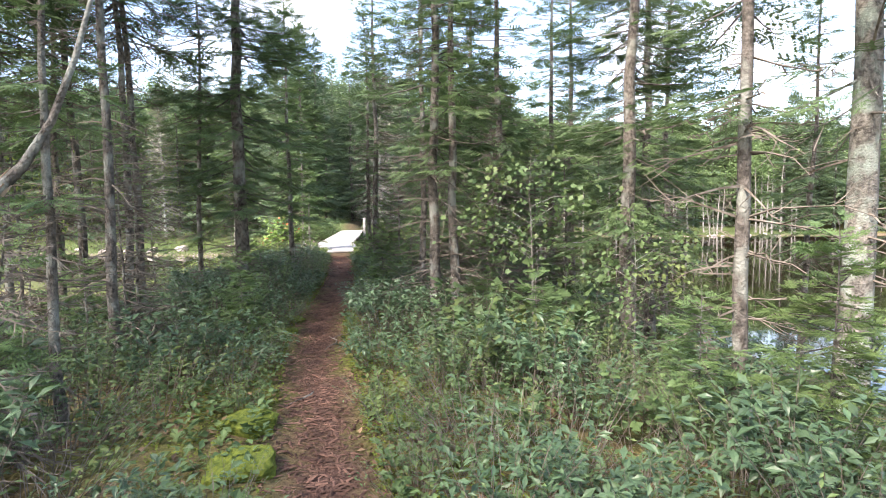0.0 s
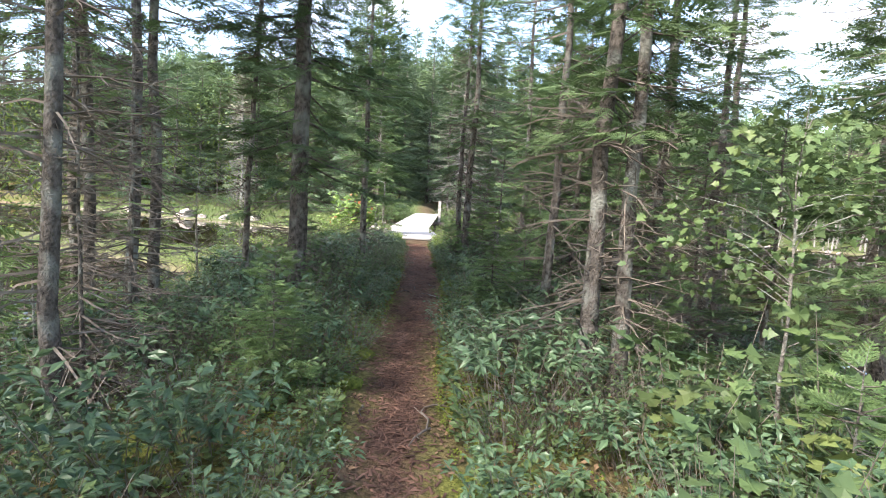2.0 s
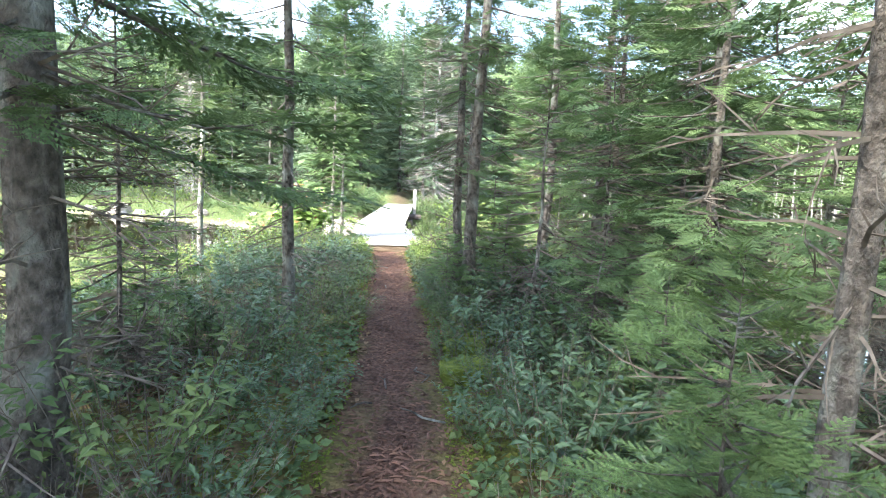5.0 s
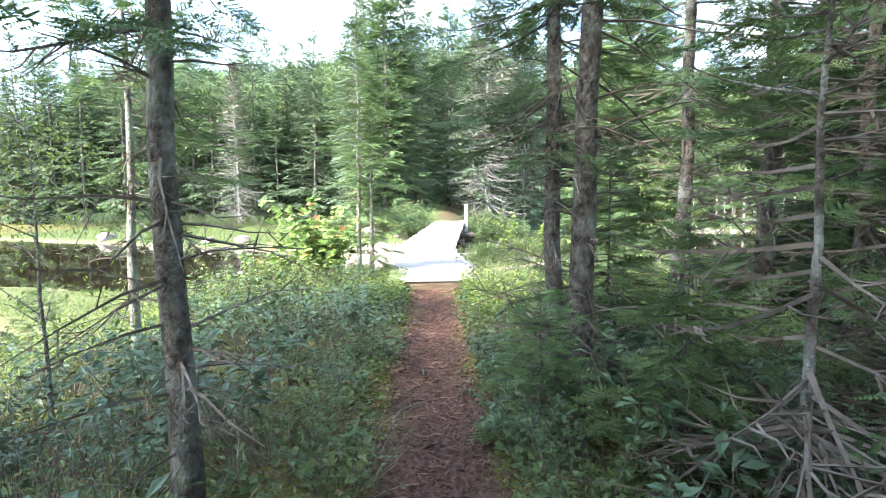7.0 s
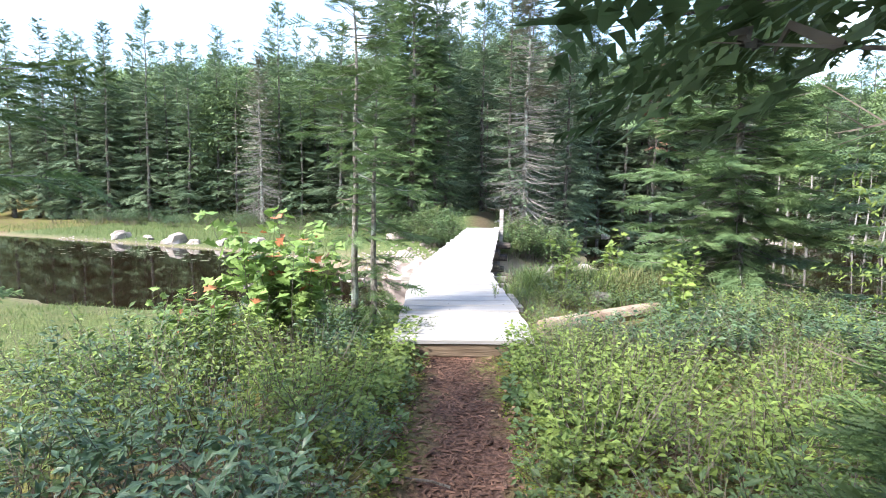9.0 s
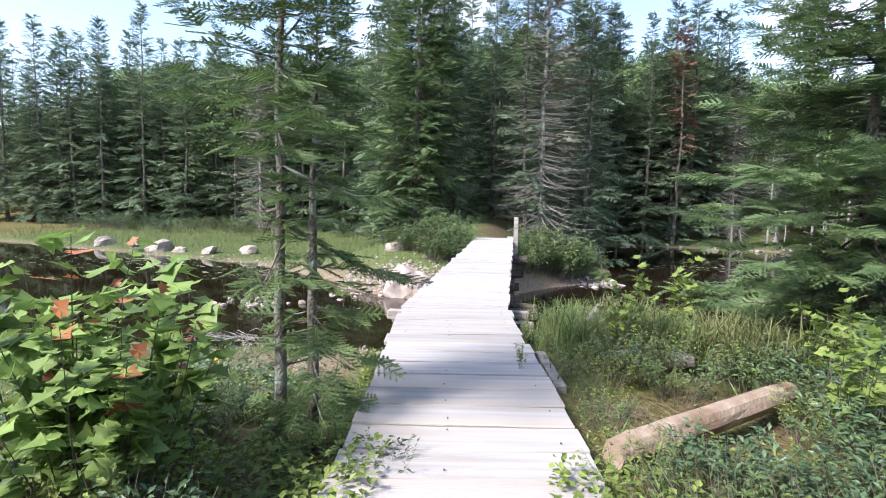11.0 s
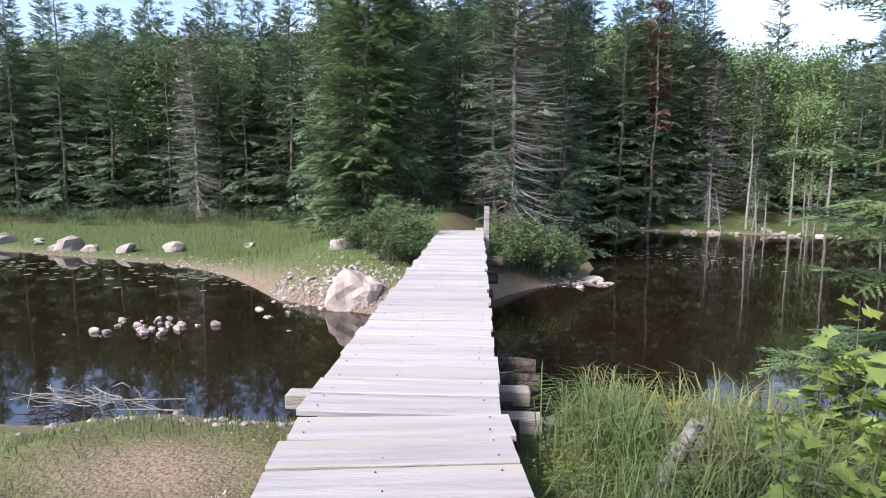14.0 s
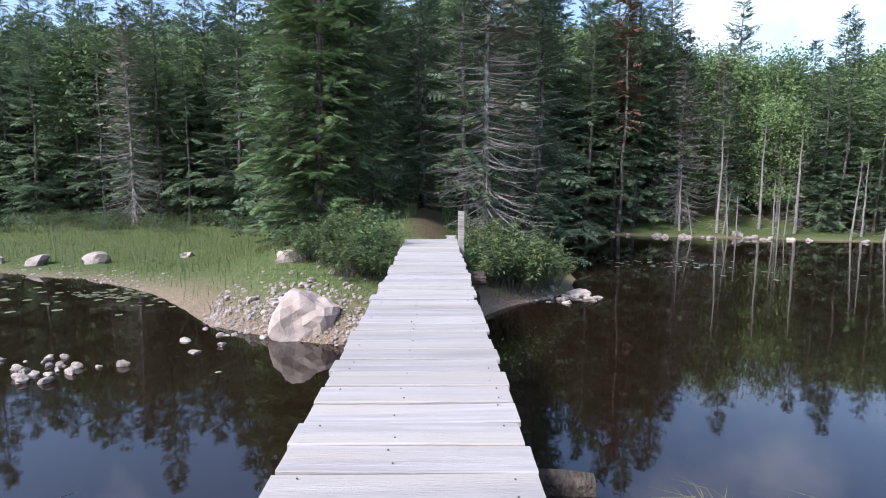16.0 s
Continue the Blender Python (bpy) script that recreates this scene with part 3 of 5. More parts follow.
nx, ny = len(GX), len(GY)
verts = np.stack([XX, YY, ZZ], -1).reshape(-1, 3)
idx = np.arange(nx * ny).reshape(nx, ny)
quads = np.stack([idx[:-1, :-1], idx[1:, :-1], idx[1:, 1:], idx[:-1, 1:]], -1).reshape(-1, 4)
ring = [(-2500, -2500, -0.5), (2500, -2500, -0.5), (2500, 2500, 12), (-2500, 2500, 12)]
gm = bpy.data.meshes.new("ground")
base_n = len(verts)
corner = [idx[0, 0], idx[-1, 0], idx[-1, -1], idx[0, -1]]
skirt = [(base_n, base_n + 1, corner[1], corner[0]), (base_n + 1, base_n + 2, corner[2], corner[1]), (base_n + 2, base_n + 3, corner[3], corner[2]), (base_n + 3, base_n, corner[0], corner[3])]
gm.from_pydata(np.concatenate([verts, np.array(ring)]), [], quads.tolist() + skirt)
gm.polygons.foreach_set("use_smooth", np.ones(len(gm.polygons), bool))
cover = gm.color_attributes.new("cover", "FLOAT_COLOR", "POINT")
is_path = np.clip((np.interp(YY, [0, 1.5, 3, 8, 10, 11.5, 14, 16], [0.33, 0.3, 0.25, 0.25, 0.32, 0.4, 0.4, 0.34]) + 0.05 * np.sin(YY * 3.1 + 2 * np.sin(XX * 4)) - dp) / 0.12, 0, 1) * (YY < 18.3)
far_path = np.clip(1.3 - np.abs(XX + 6.0 + 0.12 * (YY - 36)) / 0.7, 0, 1) * (YY > 36) * 0.7
grassy = np.where(YY < 28, np.clip((YY - 17.5) / 3, 0, 1) * 0.7, np.clip(1 - (YY - 60) / 4, 0, 1))
grassy = grassy * (np.abs(XX) < 40) * (1 - 0.95 * np.exp(-((XX + 2.1) ** 2 + (YY - 19.7) ** 2) / 1.8))
gravel = np.clip(1 - np.abs(land - 0.55) / 0.42, 0, 1) * (land < 0.97)
gravel = np.maximum(gravel, 0.9 * np.exp(-(((XX + 7.1) / 1.3) ** 2 + ((YY - 23.2) / 0.7) ** 2)))
rgba = np.stack([np.maximum(is_path, far_path), grassy, gravel, np.ones_like(XX)], -1).reshape(-1, 4)
rgba = np.concatenate([rgba, np.tile([0, 0.6, 0, 1], (4, 1))]).astype(np.float32)
cover.data.foreach_set("color", rgba.ravel())
gm.materials.append(M_GROUND)
tagged(new("ground", gm), "forest floor with a worn bark-chip path and grassy pond banks", "ground", kind="structure")

wm = bpy.data.meshes.new("water")
wm.from_pydata([(-69, -15, WATER_Z), (69, -15, WATER_Z), (69, 75, WATER_Z), (-69, 75, WATER_Z)], [], [(0, 1, 2, 3)])
wm.materials.append(M_WATER)
tagged(new("water", wm), "still dark brown pond water reflecting trees and sky", "water", kind="structure")

# ---- the footbridge ----
DECK_Z, DECK_W = 0.1, 1.37
FRONT, KINK, FAR_END = Vector((-3.3, 17.68, 0)), Vector((-4.41, 22.3, 0)), Vector((-5.95, 36.1, 0))


def along(ob, p, heading, z, roll=0.0):
    """Sets a thing down at p with its local y along the heading."""
    ob.matrix_basis = Matrix.Translation((p.x, p.y, z)) @ Matrix.Rotation(math.atan2(-heading.x, heading.y), 4, "Z") @ Matrix.Rotation(roll, 4, "Y")
    return ob


def log_mesh(name, length, radius, mat, seed, sides=10, taper=0.1):
    """A log along y, with uneven round section and closed ends."""
    r = np.random.default_rng(seed)
    bm = bmesh.new()
    n = max(3, int(length / 0.18))
    rings = []
    bumps_ = r.normal(0, 0.07, sides)
    for i in range(n + 1):
        t = i / n
        rr = radius * (1 - taper * t) * (0.86 if i in (0, n) else 1)
        rings.append([bm.verts.new((math.cos(a * 6.2832 / sides) * rr * (1 + bumps_[a] + r.normal(0, 0.03)), (t - 0.5) * length + (r.normal(0, 0.01) if 0 < i < n else 0),
                                    math.sin(a * 6.2832 / sides) * rr * (1 + bumps_[a] + r.normal(0, 0.03)))) for a in range(sides)])
    for a, b in zip(rings, rings[1:]):
        for j in range(sides):
            bm.faces.new((a[j], a[(j + 1) % sides], b[(j + 1) % sides], b[j]))
    bm.faces.new(rings[0])
    bm.faces.new(rings[-1][::-1])
    bmesh.ops.recalc_face_normals(bm, faces=bm.faces)
    me = bpy.data.meshes.new(name)
    bm.to_mesh(me)
    bm.free()
    me.materials.append(mat)
    return me


bridge = tagged(new("footbridge"), "weathered grey plank footbridge on log cribs over the pond", "bridge")
PITCH, FAR_PITCH = 0.327, 0.308
plank_kinds = []
for i in range(7):
    r = np.random.default_rng(40 + i)
    bm = bmesh.new()
    segs = 6
    w, th = FAR_PITCH - 0.02, 0.042
    warp, cup = r.normal(0, 0.004), r.normal(0, 0.003)
    prof = [(-w / 2, 0), (-w / 2, th - 0.008), (-w / 2 + 0.007, th), (0, th - abs(cup)), (w / 2 - 0.007, th), (w / 2, th - 0.008), (w / 2, 0)]
    rows_ = []
    for s in range(segs + 1):
        x = (s / segs - 0.5)
        bow = warp * (1 - 4 * x * x)
        rows_.append([bm.verts.new((x * DECK_W, py + r.normal(0, 0.0012), pz - th + bow)) for py, pz in prof])
    for a, b in zip(rows_, rows_[1:]):
        for j in range(len(prof)):
            k = (j + 1) % len(prof)
            bm.faces.new((a[j], a[k], b[k], b[j]))
    bm.faces.new(rows_[0])
    bm.faces.new(rows_[-1][::-1])
    bmesh.ops.recalc_face_normals(bm, faces=bm.faces)
    me = bpy.data.meshes.new("plank")
    bm.to_mesh(me)
    bm.free()
    me.materials.append(M_BOARD)
    plank_kinds.append(me)
nail = Geo()
nail.tube([(0, 0, -0.004), (0, 0, 0.002), (0, 0, 0.0022)], [0.0055, 0.0055, 0.0005], 6)
nail_me = nail.mesh("nail", M_NAIL)
rp = np.random.default_rng(5)
plank_rows = []
for a, b, pitch, lead in ((FRONT, KINK, PITCH, 0.0), (KINK, FAR_END, FAR_PITCH, -0.138)):
    d = (b - a).normalized()
    for i in range(int(((b - a).length - lead) / pitch)):
        plank_rows.append((a + d * (lead + pitch * (i + 0.5)), d, (pitch - 0.02) / (FAR_PITCH - 0.02)))
for p, d, wide in plank_rows:
    side = Vector((d.y, -d.x, 0))
    pl = part("plank", plank_kinds[rp.integers(7)], bridge)
    shift = rp.normal(0, 0.018)
    along(pl, p + side * shift, d, DECK_Z + rp.normal(0, 0.0035), rp.normal(0, 0.003))
    pl.matrix_basis = pl.matrix_basis @ Matrix.Rotation(rp.normal(0, 0.006) + (math.pi if rp.random() < 0.5 else 0), 4, "Z") @ Matrix.Diagonal((1, wide * rp.uniform(0.985, 1.0), 1, 1))
    if p.y < 29:
        for e in (-0.56, -0.1, 0.56):
            for q in (-0.08, 0.085):
                if rp.random() < 0.4:
                    nl = part("nail", nail_me, bridge)
                    along(nl, p + side * (e + rp.normal(0, 0.015)) + d * (q + rp.normal(0, 0.01)), d, DECK_Z + 0.0035)
for a, b in ((FRONT, KINK), (KINK, FAR_END)):
    d = (b - a).normalized()
    side = Vector((d.y, -d.x, 0))
    ln = (b - a).length
    for e in (-0.5, 0.0, 0.5):
        st = part("stringer", box_mesh("stringer", 0.12, ln - 0.1, 0.2, M_BEAM), bridge)
        along(st, (a + b) / 2 + side * e, d, DECK_Z - 0.15)
d1 = (KINK - FRONT).normalized()
sill = part("front_sill", box_mesh("front_sill", 1.33, 0.09, 0.12, M_SILL), bridge, "brown timber sill under the first board")
along(sill, FRONT + d1 * 0.07, d1, DECK_Z - 0.104)
d2 = (FAR_END - KINK).normalized()
s2 = Vector((d2.y, -d2.x, 0))
post = part("rail_post", box_mesh("rail_post", 0.16, 0.13, 1.35, M_BEAM, 0.01), bridge, "grey upright post at the deck's edge")
along(post, KINK + d2 * 12.6 + s2 * (DECK_W / 2 + 0.09), d2, 0.24)
brace = part("post_block", box_mesh("post_block", 0.16, 0.2, 0.1, M_BEAM), bridge)
along(brace, KINK + d2 * 12.6 + s2 * (DECK_W / 2 + 0.08), d2, -0.485)
for i in range(4):
    pl = part("plank", plank_kinds[i], bridge)
    along(pl, FAR_END + d2 * (0.16 + i * FAR_PITCH) + s2 * 0.05, d2, DECK_Z - 0.07 + i * 0.012)


def crib(name, centre, d, courses, label):
    """An abutment of crossed logs."""
    side = Vector((d.y, -d.x, 0))
    root = tagged(new(name), label, "log crib")
    z = DECK_Z - 0.25 - 0.13
    for c in range(courses):
        if c % 2 == 0:
            for q in (-0.2, 0.22):
                lg = part("log", log_mesh("log", 1.85 - 0.05 * c, 0.105, M_LOG, 60 + c + int(q * 10)), root)
                along(lg, centre + d * q + side * (0.2 - 0.03 * c), d, z)
                lg.matrix_basis = lg.matrix_basis @ Matrix.Rotation(math.pi / 2 + 0.04 * (c - 2), 4, "Z")
        else:
            for q in (-0.62, 0.66):
                lg = part("log", log_mesh("log", 2.2, 0.115, M_LOG, 70 + c + int(q * 10)), root)
                along(lg, centre + side * q, d, z)
        z -= 0.21
    return root


crib("near_log_crib", KINK + d2 * 1.75, d2, 8, "dark rotting log crib carrying the bridge at the bank")
crib("far_log_crib", KINK + d2 * 9.6, d2, 8, "dark log crib under the bridge's far end")
for i, (f, e, z, ln) in enumerate(((0.75, -0.76, -0.16, 0.6), (0.9, 0.72, -0.14, 0.5), (0.55, 0.76, -0.22, 0.55))):
    bl = tagged(new("timber_block", box_mesh("timber_block", ln, 0.16, 0.13, M_BEAM, 0.01)), "short grey timber bearing the bridge edge", "timber")
    along(bl, KINK + d2 * f + s2 * e, d2, z - 0.04)
    if e > 0:
        lg = tagged(new("support_log", log_mesh("support_log", 1.5, 0.1, M_LOG, 90 + i)), "rough upright log propping the bridge", "log")
        lg.matrix_basis = Matrix.Translation(KINK + d2 * (f - 0.1) + s2 * (e + 0.02) + Vector((0, 0, -0.95))) @ Matrix.Rotation(radians(88), 4, "X")

# ---- trees ----
placed = set()


def place(tpl, x, y, turn=0.0, size=1.0, dz=0.0, tilt=0.0):
    """A tree or bush on the ground; the first call sets the model itself down, later calls copies of it."""
    m = Matrix.LocRotScale((x, y, gz(x, y) + dz), Euler((tilt, 0, turn)), (size, size, size))
    if tpl.name not in placed:
        placed.add(tpl.name)
        tpl.matrix_basis = m
        return tpl
    keep = tpl.scale.copy()
    tpl.scale = (1, 1, 1)
    ob = copy_thing(tpl, m)
    tpl.scale = keep
    return ob


rt = np.random.default_rng(11)
tall = [tagged(conifer(10, 1.9 + 0.5 * i, 1.4, 0.27, 5, FROND_M, 12, 0.095 + 0.005 * i, dead=60, seed=100 + i, bare=0.4, needles=M_SPRUCE), "tall dark spruce with bare dead lower branches", "spruce tree") for i in range(3)]
thin_tree = [tagged(conifer(7.0, 2.2, 0.8, 0.25, 4, FROND_S, 20, 0.055, stub=0.7, dead=48, seed=120 + i, bare=0.4, needles=M_SPRUCE), "thin spruce with bare grey dead twigs", "spruce tree") for i in range(2)]
path_tree = [tagged(conifer(9, 2.35 + 0.3 * i, 1.25, 0.28, 4, FROND_S, 22, 0.08 + 0.005 * i, dead=50, seed=180 + i, bare=0.2, needles=M_SPRUCE, stub=0.95), "tall spruce by the path with bare dead lower twigs", "spruce tree") for i in range(3)]
big_spruce = tagged(conifer(9, 1.75, 1.7, 0.28, 5, FROND_S, 26, 0.12, stub=0.8, dead=34, seed=131, needles=M_SPRUCE), "dark spruce with drooping live branches by the path", "spruce tree")
grey_tree = tagged(conifer(12, 3.6, 1.6, 0.4, 4, FROND_M, 9, 0.15, dead=30, seed=133, bark=M_BARK_GREY, needles=M_SPRUCE), "large pale grey-barked spruce with bare branches", "spruce tree")
fir_a = tagged(conifer(4.3, 1.5, 1.12, 0.3, 5, FROND_F, 32, 0.045, dead=12, stub=0.45, seed=141, bark=M_BARK_GREY), "young balsam fir with flat green boughs beside the bridge", "fir tree")
fir_b = tagged(conifer(3.0, 0.3, 0.5, 0.2, 4, FROND_F, 30, 0.045, dead=4, stub=0.3, seed=142, bark=M_BARK_GREY), "slim young balsam fir on the bank", "fir tree")
fir_c = tagged(conifer(7.8, 0.9, 2.9, 0.24, 8, FROND_M, 25, 0.11, dead=20, seed=143, bark=M_BARK_GREY, needles=M_SPRUCE), "broad bushy fir with boughs to near the ground", "fir tree")
fir_d = tagged(conifer(4.8, 0.7, 1.35, 0.22, 5, FROND_S, 26, 0.05, dead=30, seed=144, bare=0.15, needles=M_SPRUCE), "green fir crowding the path's edge", "fir tree")
sapling = [tagged(conifer(1.3 + 0.4 * i, 0.12, 0.55 + 0.1 * i, 0.13, 5, FROND_F, 26, 0.016, seed=150 + i, name="fir_sapling"), "small bright green fir sapling", "fir sapling") for i in range(3)]
dead_small = tagged(conifer(2.6, 0.4, 0.9, 0.2, 4, FROND_S, 8, 0.024, dead=30, seed=160, bare=0.9, name="dead_tree"), "small dead tree with bare grey twigs", "dead tree")
bare_tree = [tagged(conifer(9.0, 4.2 + 0.4 * i, 1.5, 0.3, 5, FROND_M, 12, 0.06, stub=0.8, dead=70, seed=126 + i, bare=0.4, needles=M_SPRUCE), "slender spruce, its trunk bare but for dead twigs", "spruce tree") for i in range(2)]
dead_spruce = [tagged(conifer(4.2, 0.3, 1.2, 0.17, 5, FROND_S, 5, 0.03, dead=50, seed=162 + i, bare=0.95, stub=1.1, name="dead_tree"), "dead young spruce with a haze of bare grey-brown twigs", "dead tree") for i in range(2)]
yellow_tree = [tagged(broadleaf(5.0, 1.0, 1.5, 170 + i, 60, 0.085, M_LEAF_YE, radius=0.035, clumps=26), "slender sunlit yellow-green broadleaf tree", "deciduous tree") for i in range(2)]

place(big_spruce, -3.32, 8.95, 0.5)
place(path_tree[0], -0.08, 6.85, 0.0, 0.9)
place(big_spruce, 2.37, 7.0, 1.0, 0.92)
place(path_tree[2], -1.59, 13.1, 2.2, 0.85)
place(path_tree[0], -1.76, 13.2, 2.0, 0.7)
place(path_tree[1], -3.32, 11.85, 3.0, 0.72)
place(bare_tree[0], -4.3, 7.65, 0.4, 1.0)
place(thin_tree[1], -0.36, 8.6, 1.0)
place(thin_tree[0], 2.75, 5.0, 2.0, 1.35)
place(grey_tree, 3.85, 5.1, 0.0)
place(bare_tree[1], -3.26, 5.35, 2.4, 0.9)
place(thin_tree[0], -2.8, 3.9, 4.0, 0.75)
place(bare_tree[1], -4.13, 7.2, 1.1, 0.95)
place(bare_tree[0], -4.23, 9.55, 2.0, 0.8)
place(path_tree[1], 0.12, 6.98, 2.1, 0.78)
place(path_tree[2], 2.29, 11.4, 1.3, 0.9)
place(path_tree[0], -0.55, 15.4, 4.4, 0.9)
for i, (x, y) in enumerate((                            (0.9, 9.4), (3.6, 9.4), (0.7, 12.4), (1.2, 14.6), (6.0, 5.6), (4.8, 11.8), (3.2, 13.4), (0.3, 15.6), (5.3, 8.0))):
    place((tall + thin_tree)[i % 5], x, y, i * 1.3, 0.8 + 0.25 * rt.random(), tilt=rt.normal(0, 0.02))
for i, (x, y) in enumerate(((-5.2, 5.9), (-5.33, 8.2), (-6.4, 9.2), (-4.7, 4.4), (-5.7, 7.0), (-6.2, 4.8))):
    place(bare_tree[i % 2], x, y, i * 1.3 + 0.4, 0.85 + 0.3 * rt.random(), tilt=rt.normal(0, 0.03))
place(fir_d, 0.2, 11.0, 0.3)
place(fir_d, 0.1, 13.6, 2.0, 1.1)
place(fir_d, 1.9, 8.6, 4.0, 0.7)
place(fir_d, 2.1, 16.2, 1.0, 1.1)
place(fir_c, 0.4, 22.7, 0.4, 0.86)
place(fir_c, 1.5, 16.6, 2.6, 0.75)
place(fir_a, -4.78, 18.66, 0.0)
place(fir_b, -4.57, 18.7, 1.0)
place(fir_a, -5.4, 14.2, 1.2, 1.1)
for i, (x, y, s) in enumerate(((-0.55, 9.6, 0.8), (-0.65, 11.2, 0.6), (-1.35, 14.1, 0.9), (-1.1, 15.0, 0.9), (-1.85, 12.75, 0.55), (-1.25, 12.3, 0.6), (0.9, 5.3, 0.8), (1.9, 4.0, 0.7), (-2.2, 5.9, 0.5), (-3.9, 5.9, 1.0), (0.55, 7.6, 0.8), (2.6, 3.6, 0.9), (-3.9, 10.6, 0.9), (-7.9, 15.6, 0.8), (-0.9, 8.1, 0.6), (-2.9, 3.4, 0.9))):
    place(sapling[i % 3], x, y, i * 0.9, s)
place(dead_small, -0.98, 11.9, 0.0, 1.0)
for i, (x, y, k) in enumerate(((-3.3, 5.6, 0.6), (-3.7, 6.6, 0.7), (-3.8, 10.2, 0.7), (0.8, 9.0, 0.8), (-0.2, 12.7, 0.8), (1.0, 11.0, 0.9), (1.7, 10.2, 0.9), (-4.8, 6.2, 0.8))):
    place(dead_spruce[i % 2], x, y, i * 1.4, k)
place(dead_small, -0.75, 10.7, 2.0, 0.55, tilt=0.15)
place(dead_small, -2.6, 2.9, 1.0, 0.7, tilt=0.4)
for i, (x, y, s) in enumerate(((-0.2, 16.4, 0.5), (-6.4, 8.0, 0.8), (-7.4, 9.8, 0.8), (-7.9, 6.6, 0.8), (-6.0, 11.2, 0.7), (-5.0, 12.9, 0.5))):
    place(yellow_tree[i % 2], x, y, i * 1.1, s)

young_maple = tagged(broadleaf(2.9, 0.8, 0.85, 175, 40, 0.07, M_LEAF, tpl=MAPLE, radius=0.02, clumps=20), "young leafy maple with fresh green leaves", "deciduous tree")
place(young_maple, 1.0, 6.3, 0.4, 0.9)
place(young_maple, 2.0, 5.6, 2.4, 0.7)

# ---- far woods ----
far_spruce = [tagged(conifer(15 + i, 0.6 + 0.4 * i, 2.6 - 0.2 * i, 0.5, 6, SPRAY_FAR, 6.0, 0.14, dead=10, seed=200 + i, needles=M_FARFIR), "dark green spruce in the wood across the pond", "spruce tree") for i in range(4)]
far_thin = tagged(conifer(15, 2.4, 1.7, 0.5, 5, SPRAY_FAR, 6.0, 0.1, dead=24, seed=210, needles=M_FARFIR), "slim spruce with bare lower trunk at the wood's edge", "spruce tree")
lichen = tagged(conifer(14, 1.2, 3.2, 0.24, 7, SPRAY_BIG, 5.0, 0.15, dead=40, seed=211, needles=M_GREYNEEDLE, bare=1.0, twig=M_DEADWOOD, bark=M_BARK_GREY), "half-dead grey spruce hung with lichen", "dead spruce")
red_tree = tagged(conifer(15.5, 7.0, 1.3, 0.42, 5, SPRAY_FAR, 4.0, 0.12, dead=60, seed=212, needles=M_RED, bare=0.45), "dead spruce with rust-red needles", "dead spruce")
snag = [tagged(conifer(6.5 + i, 0.8, 0.9, 0.45, 3, SPRAY_FAR, 2, 0.09, dead=14, seed=220 + i, bare=1.4, bark=M_DEADWOOD, twig=M_DEADWOOD, name="snag"), "bare silver-grey dead tree at the water's edge", "dead tree") for i in range(2)]
far_leafy = [tagged(broadleaf(12, 1.6, 3.0, 230 + i, 130, 0.23, M_DECID, tpl=TINY, clumps=60, radius=0.13), "rounded green deciduous tree on the hillside", "deciduous tree") for i in range(3)]
edge_spruce = tagged(conifer(15, 0.6, 2.7, 0.27, 7, SPRAY_BIG, 9, 0.15, dead=20, seed=240, needles=M_SPRUCE), "full green spruce with boughs to the ground beside the landing", "spruce tree")

place(edge_spruce, -9.9, 38.3, 0.0, 0.95)
place(far_spruce[1], -11.4, 40.2, 1.0, 0.95)
place(far_thin, -8.9, 39.6, 2.0, 0.9)
place(lichen, -4.5, 40.0, 0.0, 0.95)
place(far_thin, -5.2, 40.2, 1.0, 0.9)
place(lichen, -27.8, 54.8, 2.0, 1.0)
place(red_tree, 3.7, 57.6, 0.0, 1.0)
for i, (x, y) in enumerate(((-2.6, 42.5), (-7.7, 46.5), (-3.4, 45.5), (-12.9, 43.0), (-14.6, 47), (-9.4, 44.0), (-10.8, 47.5), (-2.4, 49.0), (-5.0, 51.0), (-8.2, 52.0), (-3.0, 54.5), (-6.6, 56), (-11.6, 52), (-15.6, 52.5))):
    place((far_spruce + [far_thin])[i % 5], x, y, i * 1.7, 0.75 + 0.25 * rt.random())
count = 0
for row, (off, gap) in enumerate(((0, 2.1), (3.2, 2.4), (7, 2.7), (11.5, 3.0), (17, 3.4), (24, 4.0), (33, 4.8))):
    x = -62.0
    while x < 62:
        x += gap * rt.uniform(0.7, 1.35) * (0.72 if x > 2 else 1.0)
        if x < -14:
            y = 57.5 + 0.02 * (x + 14)
        elif x < -1:
            y = 55.0
        else:
            y = 58.8 - 0.11 * max(0, x - 14)
        y += off + rt.uniform(-1.0, 1.0)
        if row == 0 and x > 9 and rt.random() < 0.5:
            place(snag[count % 2], x, y - 0.4, count, 0.7 + 0.5 * rt.random(), tilt=rt.normal(0, 0.04))
        elif row == 1 and (x > 5 or -36 < x < -13) and rt.random() < 0.6:
            place(far_leafy[count % 3], x, y, count * 0.7, (0.72 if x > 8 else 0.95) + 0.3 * rt.random())
        elif row < 2:
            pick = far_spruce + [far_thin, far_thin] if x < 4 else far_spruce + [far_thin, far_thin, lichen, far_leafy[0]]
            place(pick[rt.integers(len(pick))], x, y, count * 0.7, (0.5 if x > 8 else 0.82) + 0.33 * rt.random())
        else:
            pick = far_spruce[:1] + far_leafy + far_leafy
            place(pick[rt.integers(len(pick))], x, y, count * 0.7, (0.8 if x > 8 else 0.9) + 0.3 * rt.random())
        count += 1
